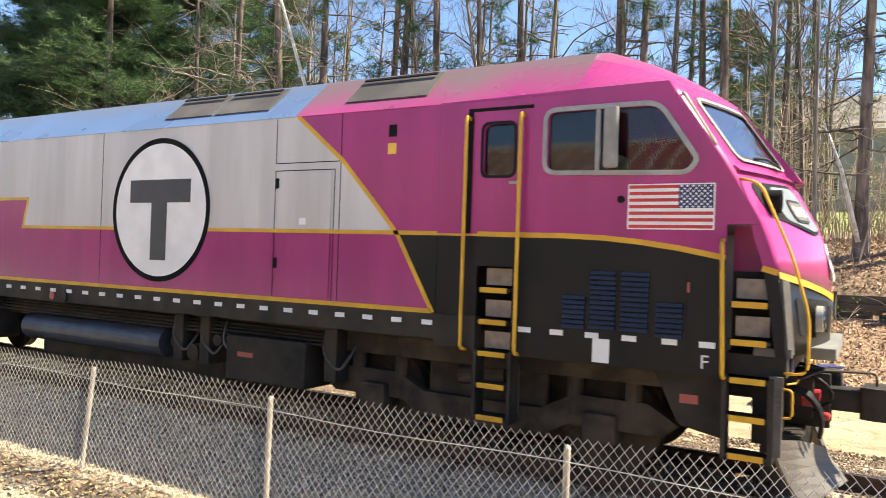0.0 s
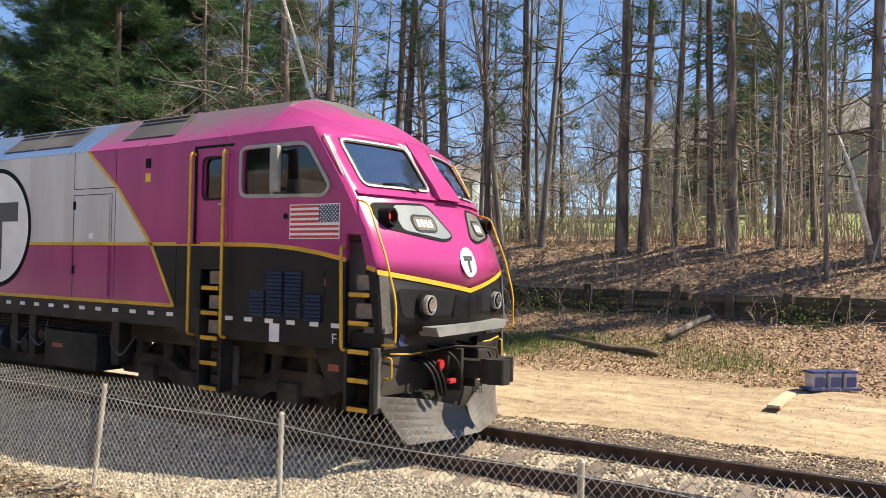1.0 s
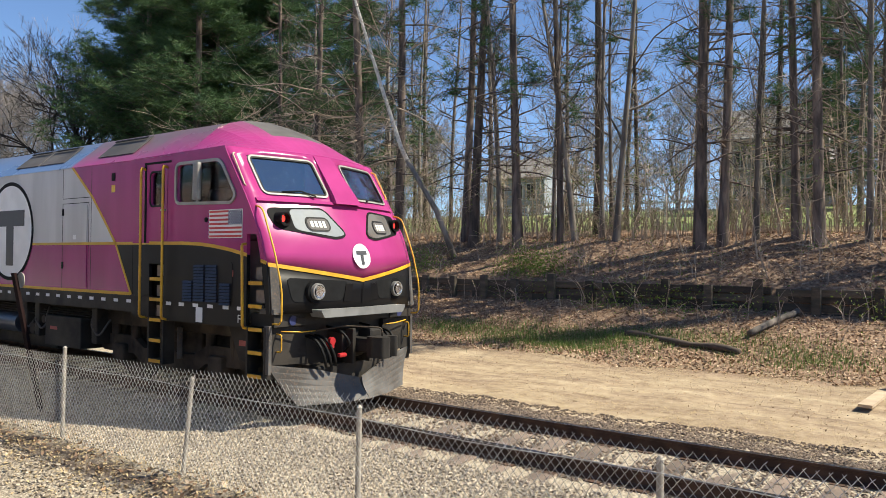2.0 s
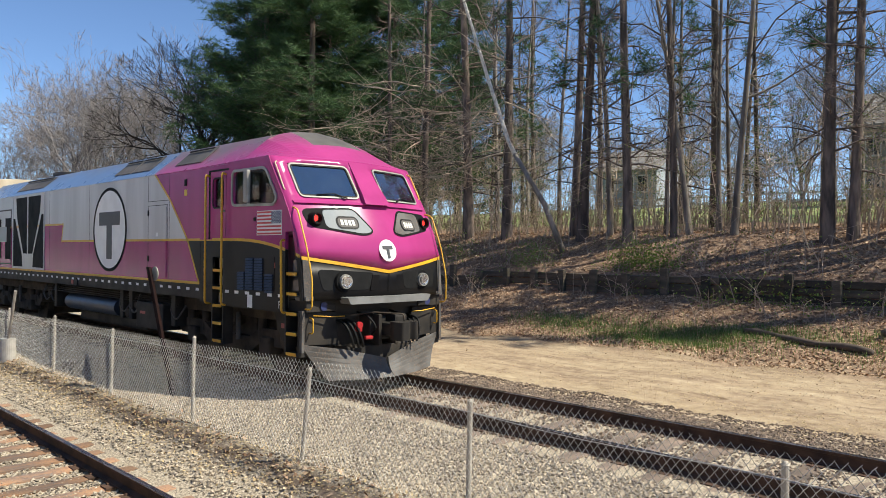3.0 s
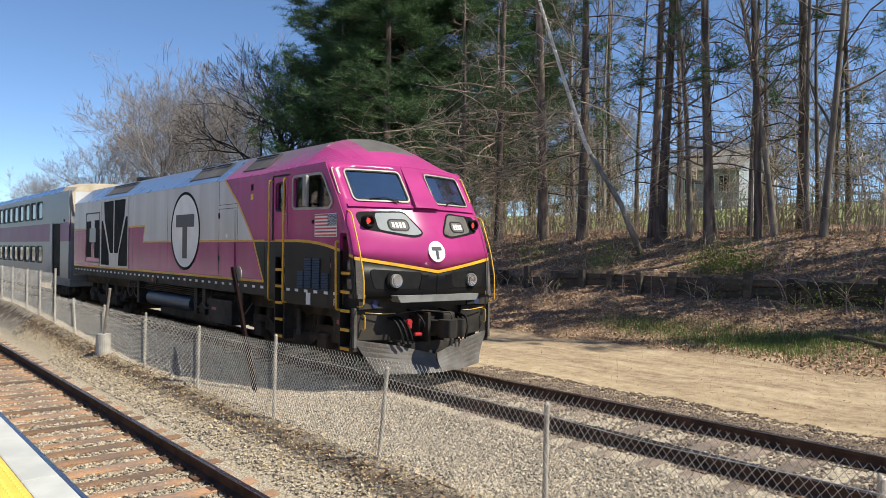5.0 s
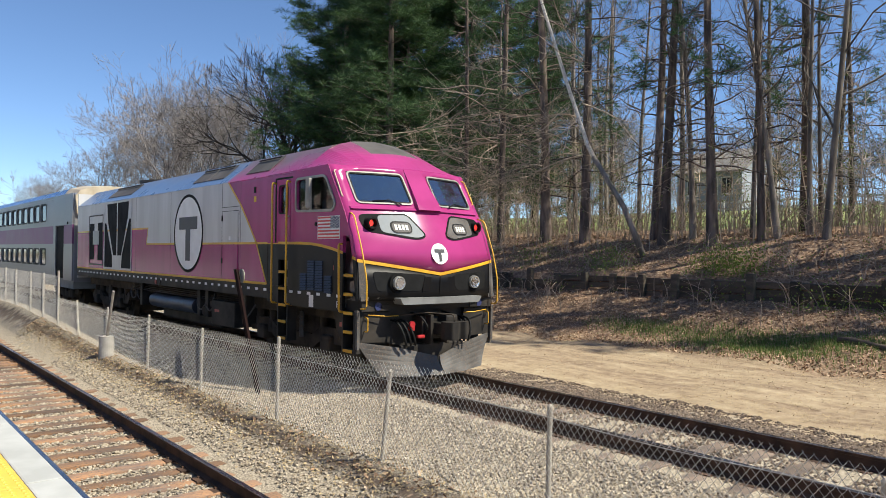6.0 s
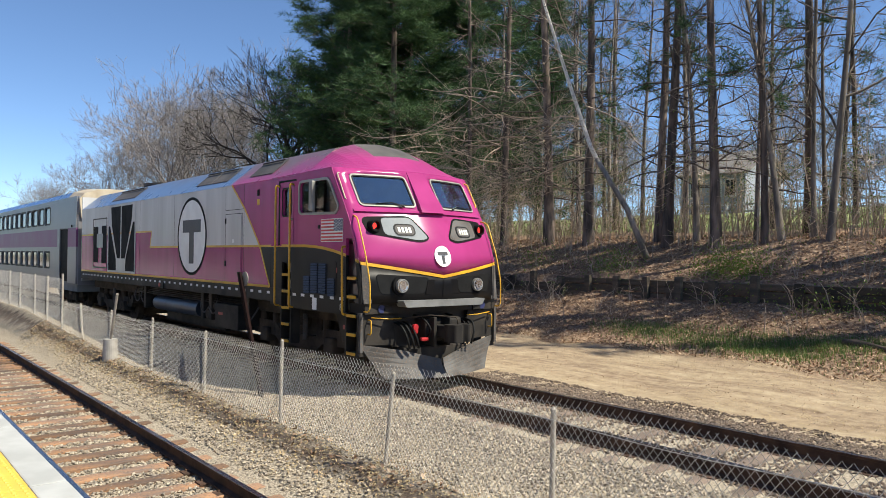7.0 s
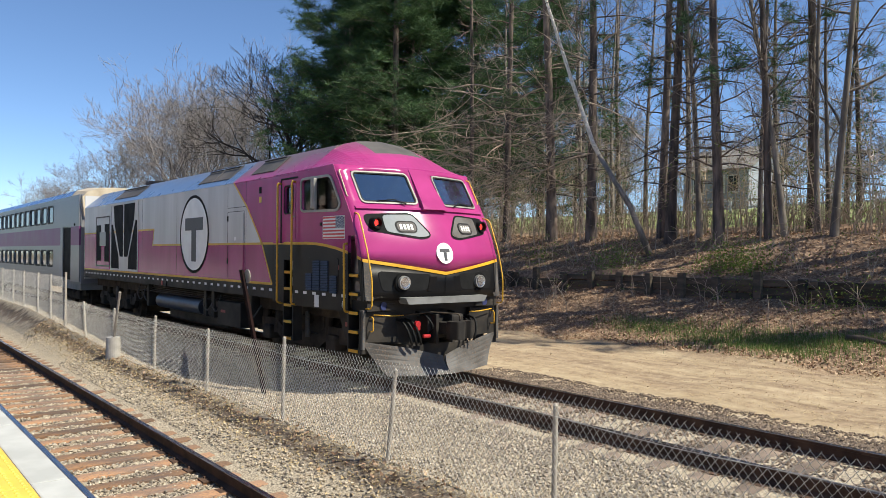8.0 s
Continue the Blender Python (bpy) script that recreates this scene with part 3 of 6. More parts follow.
def build_mesh(parent, x0, x1, y, low, high, r, woven=False):
    """Two families of slanted wires that pass over and under one another; near ones bow at each crossing."""
    vs, fs = [], []
    pitch = 0.074
    for sgn in (-1, 1):
        x = x0 - 1.5
        while x < x1 + 1.5:
            xm = min(max(x, x0), x1)
            zl, zh = low(xm), high(xm)
            rise = zh - zl
            xa, xb = x, x + sgn * rise * 0.80
            ta, tb = 0.0, 1.0
            for lim, side in ((x0, 1), (x1, -1)):
                if abs(xb - xa) > 1e-6:
                    t = (lim - xa) / (xb - xa)
                    if side * (xa - lim) < 0:
                        ta = max(ta, t)
                    if side * (xb - lim) < 0:
                        tb = min(tb, t)
            if tb - ta > 0.02 and x0 - 1.6 < x < x1 + 1.6:
                pts = []
                k = max(2, int(abs(xb - xa) * (tb - ta) / pitch * 4)) if woven else 2
                for i in range(k + 1):
                    t = ta + (tb - ta) * i / k
                    bow = 0.005 * math.sin(abs(xb - xa) * t / pitch * 4 * math.pi) if woven else 0
                    pts.append(Vector((xa + (xb - xa) * t + bow, y + 0.0022 * sgn, zl + rise * t + bow * 0.5 * sgn)))
                tube_data(pts, [r] * (k + 1), 3 if woven else 4, vs, fs)
            x += pitch
    soup("wire_mesh", vs, fs, M_GALV, parent)["kind"] = "stuff"


def build_poles():
    pole = thing("leaning_signpost", "dark rusty leaning post with a small round plate", "post")
    a, b = Vector((-11.84, 5.7, -0.42)), Vector((-12.9, 5.7, 1.88))
    d = (b - a).normalized()
    part("upright", prism([[(-0.06, -0.03), (0.06, -0.03), (0.06, 0.0), (0.015, 0.005), (0.015, 0.035), (-0.015, 0.035), (-0.015, 0.005), (-0.06, 0)]],
                          lambda p, q, s: tuple(a + d * s + Vector((p, q, 0))), (b - a).length), M_MAROON, pole)
    part("plate", cyl(b - d * 0.13 + Vector((0.06, 0.05, 0)), b - d * 0.13 + Vector((0.06, 0.06, 0)), 0.13, n=24), M_POST, pole, "weathered pale disc")
    pipe = thing("bollard_pipe", "thin grey pipe set in a round concrete footing", "pipe")
    part("footing", cyl((-18.3, 4.93, -0.45), (-18.3, 4.93, 0.20), 0.165, 0.155, 24), M_CONC, pipe, "pale concrete drum")
    part("pipe", cyl((-18.26, 4.93, 0.19), (-17.80, 4.93, 1.27), 0.03, n=12), M_POST, pipe)


# ---------- bank: retaining wall, logs, litter ----------
def build_wall():
    rnd = random.Random(8)
    wall = tagged(new("retaining_wall"), "low rotting timber retaining wall at the foot of the wooded bank", "retaining wall", kind="structure")
    for x in (-3.5, -4.9, -6.2, -7.4, -8.5, -9.75, -11.05, -12.4, -13.6, -14.85, -16.05, -17.3, -18.6, -20, -21.4, -22.8, -24.2, -2.1, -0.8, 0.6, 2.0):
        part("post", box(x - 0.11, x + 0.11, 20.78, 20.96, 0.5, 1.64 + rnd.uniform(-0.14, 0.10), 0.015), M_TIMBER, wall)
    src = None
    for r in range(4):
        x = -30 + rnd.uniform(0, 1)
        while x < 4:
            ln = rnd.uniform(2.2, 2.6)
            z = 0.78 + r * 0.21
            if rnd.random() > 0.08 or r < 2:
                if src is None:
                    src = part("plank", box(-1.2, 1.2, -0.06, 0.06, -0.095, 0.095, 0.01), M_TIMBER, wall)
                    ob = src
                else:
                    ob = again("plank", src, wall)
                ob.matrix_basis = pose(x, 21.03 + rnd.uniform(-0.03, 0.02), z + rnd.uniform(-0.02, 0.02), rnd.uniform(-4, 4), rnd.uniform(-0.8, 0.8), rnd.uniform(-0.6, 0.6))
            x += ln


def build_bank_things():
    vs, fs = [], []
    pts = [Vector((-7.6 + i * 0.3, 18.5 - i * 0.06 + 0.05 * math.sin(i), 0)) for i in range(11)]
    za, zb = ground_z(pts[0].x, pts[0].y) + 0.06, ground_z(pts[-1].x, pts[-1].y) + 0.06
    for i, p in enumerate(pts):
        p.z = za + (zb - za) * i / 10 + 0.02 * math.sin(i * 0.9)
    tube_data(pts, [0.085 + 0.02 * math.sin(i * 1.7) for i in range(11)], 9, vs, fs, True)
    tagged(soup("fallen_log", vs, fs, M_LOG, None, True), "dark rotting log lying on the leaf litter", "log")
    vs, fs = [], []
    pts = [Vector((-4.6 + i * 0.1, 18.8 + i * 0.28, 0)) for i in range(8)]
    for p in pts:
        p.z = ground_z(p.x, p.y) + 0.12
    tube_data(pts, [0.08] * 8, 9, vs, fs, True)
    tagged(soup("fallen_log", vs, fs, M_BARKL, None, True), "short pale log on the leafy slope", "log")
    z = ground_z(-1.55, 15.4)
    tagged(link_bm("board", prism([[(-0.11, -1.25), (0.11, -1.3), (0.10, 1.28), (-0.10, 1.3)]], lambda a, b, d: (-1.55 + a + b * 0.06, 15.4 + b, z + 0.02 + d), 0.05), M_PLANK), "pale sawn board lying on the dirt", "board")
    tub = thing("plastic_crate", "row of three white-labelled blue plastic tubs in a tray", "crate")
    g = ground_z(-0.9, 16.4)
    tub.matrix_basis = pose(-0.87, 16.4, g, 0, 0, 40)
    m_blue = surf("blue_plastic", (0.03, 0.035, 0.12), (0.04, 0.045, 0.14), 6, 0.45)
    m_clear = surf("milky_plastic", (0.42, 0.42, 0.46), (0.34, 0.34, 0.40), 6, 0.4)
    for i in (-1, 0, 1):
        t = part("tub", prism([rounded(-0.155, 0.155, -0.15, 0.15, 0.05)], lambda a, b, d: (a * (0.88 + 0.3 * d) + i * 0.34, b * (0.88 + 0.3 * d), d), 0.33), m_clear, tub, "milky plastic tub")
        part("lid", prism([rounded(-0.168, 0.168, -0.162, 0.162, 0.05)], lambda a, b, d: (a + i * 0.34, b, 0.33 + d), 0.045), m_blue, t, "dark blue lid")
        part("sticker", prism([rounded(-0.10, 0.10, 0.07, 0.26, 0.02)], lambda a, b, d: (a + i * 0.34, -0.148 - d - (b - 0.1) * 0.045, b), 0.006), m_blue, t, "dark blue sticker")
    part("tray", box(-0.55, 0.55, -0.18, 0.18, 0.0, 0.05, 0.01), m_blue, tub)


def scatter_litter():
    rnd = random.Random(21)
    vs, fs = [], []
    for i in range(90000):
        x = rnd.uniform(-30, 3.5)
        u = rnd.random()
        y = rnd.uniform(16.3, 20.9) if u < 0.5 else rnd.uniform(21.2, 26) if u < 0.94 else rnd.triangular(10.2, 16.8, 16.8)
        z = ground_z(x, y) + rnd.uniform(0.004, 0.035)
        s = rnd.uniform(0.022, 0.048) if y > 16.3 else rnd.uniform(0.010, 0.022)
        m = Euler((rnd.gauss(0, 0.5), rnd.gauss(0, 0.5), rnd.uniform(0, 6.3))).to_matrix()
        k = len(vs)
        for px, py, pz in ((-1, 0, 0), (0, -0.55, 0.15), (1.1, 0, 0.25), (0, 0.55, 0.15)):
            q = m @ Vector((px * s, py * s, pz * s))
            vs.append((x + q.x, y + q.y, z + q.z))
        fs += [(k, k + 1, k + 2), (k, k + 2, k + 3)]
    tagged(soup("leaf_litter", vs, fs, M_LEAF), "brown fallen leaves covering the bank", "leaf litter", kind="stuff")
    vs, fs = [], []
    for i in range(1500):      # leaves blown against the fence foot
        x = rnd.uniform(-26, 2)
        y = rnd.gauss(4.85, 0.16)
        z = ground_z(x, y) + rnd.uniform(0.004, 0.03)
        s = rnd.uniform(0.02, 0.045)
        m = Euler((rnd.gauss(0, 0.5), rnd.gauss(0, 0.5), rnd.uniform(0, 6.3))).to_matrix()
        k = len(vs)
        for px, py, pz in ((-1, 0, 0), (0, -0.55, 0.15), (1.1, 0, 0.25), (0, 0.55, 0.15)):
            q = m @ Vector((px * s, py * s, pz * s))
            vs.append((x + q.x, y + q.y, z + q.z))
        fs += [(k, k + 1, k + 2), (k, k + 2, k + 3)]
    tagged(soup("leaf_litter", vs, fs, M_LEAF), "dry leaves and bark scraps along the fence foot", "leaf litter", kind="stuff")
    vs, fs = [], []
    for i in range(12000):      # wood chips
        x = rnd.uniform(-26, 2)
        y = rnd.gauss(4.72, 0.26)
        z = ground_z(x, y) + rnd.uniform(0.004, 0.03)
        s = rnd.uniform(0.010, 0.026)
        m = Euler((rnd.gauss(0, 0.5), rnd.gauss(0, 0.5), rnd.uniform(0, 6.3))).to_matrix()
        k = len(vs)
        for px, py, pz in ((-1, 0, 0), (0, -0.55, 0.15), (1.1, 0, 0.25), (0, 0.55, 0.15)):
            q = m @ Vector((px * s, py * s, pz * s))
            vs.append((x + q.x, y + q.y, z + q.z))
        fs += [(k, k + 1, k + 2), (k, k + 2, k + 3)]
    tagged(soup("wood_chips", vs, fs, M_STRAW), "tan wood chips and straw along the fence", "wood chips", kind="stuff")
    # grass and straw
    for nm, mat, count, spots, lab, tall in (("grass_tufts", M_GRASS, 12000, ((-9.3, 17.7, 2.2, 0.8), (-9.0, 17.5, 1.8, 0.7), (-10.5, 18.0, 2.0, 0.8), (-8.2, 18.3, 1.6, 0.6), (-3.2, 17.9, 1.6, 0.8), (-6, 18.6, 2.5, 0.7), (-13, 18.2, 1.5, 0.5)), "young green grass on the slope", 0.16),
                                             ("straw", M_STRAW, 24000, ((-8, 16.5, 7, 0.9), (-2, 16.5, 4, 0.8), (-14, 16.7, 5, 0.7), (-5, 12.2, 6, 0.9), (-6, 14.5, 8, 2.0), (-6, 15.6, 9, 1.2), (-3, 11.2, 8, 0.7), (-2, 10.9, 6, 0.6)), "dry straw and dead grass", 0.10)):
        vs, fs = [], []
        for i in range(count):
            cx, cy, sx, sy = rnd.choice(spots)
            x, y = rnd.gauss(cx, sx * 0.6), rnd.gauss(cy, sy * 0.6)
            z = ground_z(x, y)
            h, a = rnd.uniform(0.4, 1) * tall, rnd.uniform(0, 6.3)
            lx, ly = math.cos(a), math.sin(a)
            o = rnd.uniform(0.2, 1.2) if nm == "straw" else rnd.uniform(0, 0.6)
            k = len(vs)
            vs += [(x - ly * 0.008, y + lx * 0.008, z), (x + ly * 0.008, y - lx * 0.008, z), (x + lx * h * o, y + ly * h * o, z + h * (0.18 if nm == "straw" else 1.0))]
            fs.append((k, k + 1, k + 2))
        tagged(soup(nm, vs, fs, mat), lab, "grass", kind="stuff")


def build_undergrowth():
    """Bare arching stems along the wall and under the trees, with a few opening leaves."""
    rnd = random.Random(31)
    vs, fs, lv, lf = [], [], [], []
    for i in range(1900):
        u = rnd.random()
        x = rnd.uniform(-32, 3)
        y = rnd.gauss(20.5, 0.3) if u < 0.035 else (rnd.uniform(21.3, 24) if u < 0.16 else rnd.uniform(24, 29)) if u < 0.955 else rnd.uniform(18.5, 20.5)
        if y < 20.5 and x > -7 and rnd.random() < 0.5:
            x = rnd.uniform(-7, 3)
        h = rnd.uniform(0.4, 1.4) if y < 22 else rnd.uniform(0.4, 1.0) if y < 24 else rnd.uniform(0.6, 2.3)
        a = rnd.uniform(0, 6.3)
        bow = rnd.uniform(0.1, 0.9)
        z = ground_z(x, y)
        pts = []
        for j in range(5):
            t = j / 4
            pts.append(Vector((x + math.cos(a) * bow * h * t * t + rnd.gauss(0, 0.02), y + math.sin(a) * bow * h * t * t * 0.6, z + h * (t - 0.35 * bow * t * t))))
        r = rnd.uniform(0.009, 0.019)
        tube_data(pts, [r, r * 0.9, r * 0.7, r * 0.5, r * 0.3], 3, vs, fs)
        for _ in range(rnd.randint(1, 3)):
            k = rnd.randint(1, 3)
            p = pts[k]
            q = p + Vector((rnd.gauss(0, 0.3), rnd.gauss(0, 0.2), rnd.uniform(0.05, 0.4)))
            tube_data([p, (p + q) / 2 + Vector((0, 0, 0.03)), q], [r * 0.5, r * 0.4, r * 0.25], 3, vs, fs)
            if rnd.random() < 0.5 and y > 20:
                for _ in range(6):
                    s = rnd.uniform(0.015, 0.035)
                    c = p.lerp(q, rnd.random()) + Vector((rnd.gauss(0, 0.05), rnd.gauss(0, 0.05), rnd.gauss(0, 0.05)))
                    k2 = len(lv)
                    m = Euler((rnd.uniform(0, 6), rnd.uniform(0, 6), 0)).to_matrix()
                    lv += [tuple(c + m @ Vector(w) * s) for w in ((-1, 0, 0), (0, 0.6, 0), (1, 0, 0), (0, -0.6, 0))]
                    lf.append((k2, k2 + 1, k2 + 2, k2 + 3))
    # thin saplings
    for i in range(260):
        x, y = rnd.uniform(-34, 4), rnd.uniform(22.5, 33)
        h = rnd.uniform(2.0, 6.5)
        z = ground_z(x, y)
        lx, ly = rnd.gauss(0, 0.10), rnd.gauss(0, 0.08)
        pts = [Vector((x + lx * h * t + 0.05 * math.sin(t * 7 + i), y + ly * h * t, z + h * t)) for t in (0, 0.2, 0.4, 0.6, 0.8, 1.0)]
        r = rnd.uniform(0.012, 0.028)
        tube_data(pts, [r, r * 0.9, r * 0.75, r * 0.6, r * 0.4, r * 0.2], 4, vs, fs)
        for _ in range(rnd.randint(8, 18)):
            p = pts[rnd.randint(1, 4)].lerp(pts[5], rnd.random() * 0.5)
            a = rnd.uniform(0, 6.3)
            ln = rnd.uniform(0.3, 1.3)
            q = p + Vector((math.cos(a) * ln, math.sin(a) * ln * 0.7, rnd.uniform(-0.1, 0.7) * ln))
            m = p.lerp(q, 0.5) + Vector((rnd.gauss(0, 0.06), 0, rnd.gauss(0.03, 0.06)))
            tube_data([p, m, q], [r * 0.5, r * 0.4, r * 0.2], 3, vs, fs)
            for _ in range(2):
                s2 = m.lerp(q, rnd.random())
                tube_data([s2, s2 + Vector((rnd.gauss(0, 0.2), rnd.gauss(0, 0.2), rnd.gauss(0.1, 0.15)))], [r * 0.25, r * 0.15], 3, vs, fs)
            if rnd.random() < 0.55:
                for _ in range(7):
                    s = rnd.uniform(0.018, 0.04)
                    c = m.lerp(q, rnd.random()) + Vector((rnd.gauss(0, 0.06), rnd.gauss(0, 0.06), rnd.gauss(0, 0.06)))
                    k2 = len(lv)
                    e = Euler((rnd.uniform(0, 6), rnd.uniform(0, 6), 0)).to_matrix()
                    lv += [tuple(c + e @ Vector(w) * s) for w in ((-1, 0, 0), (0, 0.6, 0), (1, 0, 0), (0, -0.6, 0))]
                    lf.append((k2, k2 + 1, k2 + 2, k2 + 3))
    # leafy shrubs
    for cx, cy, n in ((-12.2, 21.6, 1900), (-16.9, 21.5, 700), (-9.0, 20.6, 280), (-21, 22, 400), (-7.2, 20.5, 260), (-5.4, 20.6, 160), (-1.5, 20.6, 300)):
        for _ in range(n):
            c = Vector((rnd.gauss(cx, 0.7), rnd.gauss(cy, 0.35), 0))
            c.z = ground_z(c.x, c.y) + abs(rnd.gauss(0.25, 0.3))
            s = rnd.uniform(0.022, 0.045)
            k2 = len(lv)
            m = Euler((rnd.uniform(0, 6), rnd.uniform(0, 6), 0)).to_matrix()
            lv += [tuple(c + m @ Vector(w) * s) for w in ((-1, 0, 0), (0, 0.6, 0), (1, 0, 0), (0, -0.6, 0))]
            lf.append((k2, k2 + 1, k2 + 2, k2 + 3))
    tagged(soup("undergrowth", vs, fs, M_BRUSH), "bare tangled brush along the bank", "undergrowth", kind="stuff")
    tagged(soup("spring_leaves", lv, lf, M_BUD), "sparse fresh green leaves on the brush", "foliage", kind="stuff")


# ---------- trees ----------
def limb(rnd, vs, fs, p, d, length, r, depth, tips, kink=0.16, up=0.1, sub=(3, 5), thin=0.55, nseg=5, flat=1.0):
    """A limb with its own side limbs; adds the tips for foliage."""
    pts, rad = [p.copy()], [r]
    d = d.normalized()
    for i in range(nseg):
        d = (d + Vector((rnd.gauss(0, kink), rnd.gauss(0, kink), rnd.gauss(0, kink) + up * 0.4))).normalized()
        pts.append(pts[-1] + d * (length / nseg))
        rad.append(r * (1 - 0.75 * (i + 1) / nseg))
    tube_data(pts, rad, 6 if r > 0.06 else 4 if r > 0.02 else 3, vs, fs)
    tips += pts[2:]
    if depth > 0:
        for _ in range(rnd.randint(*sub)):
            k = rnd.randint(1, nseg - 1)
            side = d.cross(Vector((rnd.gauss(0, 1), rnd.gauss(0, 1), rnd.gauss(0, 1)))).normalized()
            side.z *= flat
            q = (d * rnd.uniform(0.5, 1.0) + side * rnd.uniform(0.5, 1.0)).normalized()
            limb(rnd, vs, fs, pts[k], q, length * rnd.uniform(0.4, 0.65), max(0.008, rad[k] * thin), depth - 1, tips, kink, up, sub, thin, max(3, nseg - 1), flat)


def fork(rnd, vs, fs, p, d, length, r, depth, spread, least, up):
    """A branch that divides again and again, with side twigs on the way."""
    d = d.normalized()
    pts = [p.copy()]
    for i in range(3):
        d = (d + Vector((rnd.gauss(0, 0.11), rnd.gauss(0, 0.11), rnd.gauss(0, 0.11) + up))).normalized()
        pts.append(pts[-1] + d * (length / 3))
    tube_data(pts, [r, r * 0.92, r * 0.84, max(least * 0.7, r * 0.72)], 6 if r > 0.06 else 3, vs, fs)
    if depth <= 0:
        return
    for k in range(3 if rnd.random() < 0.35 else 2):
        side = d.cross(Vector((rnd.gauss(0, 1), rnd.gauss(0, 1), rnd.gauss(0, 1)))).normalized()
        q = d + side * spread * rnd.uniform(0.5, 1.25)
        fork(rnd, vs, fs, pts[3], q, length * rnd.uniform(0.64, 0.86), max(least, r * rnd.uniform(0.5, 0.68)), depth - 1, spread, least, up)
    side = d.cross(Vector((rnd.gauss(0, 1), rnd.gauss(0, 1), rnd.gauss(0, 1)))).normalized()
    fork(rnd, vs, fs, pts[rnd.randint(1, 2)], d * 0.6 + side, length * 0.55, max(least, r * 0.35), depth - 2, spread, least, up)


def trunk_line(rnd, h, lean, wob):
    pts = []
    a = rnd.uniform(0, 6.3)
    for i in range(11):
        t = i / 10
        pts.append(Vector((lean * h * t + wob * math.sin(t * 5 + a) * t, wob * math.cos(t * 4 + a) * t, h * t - 0.3 * (i == 0))))
    return pts


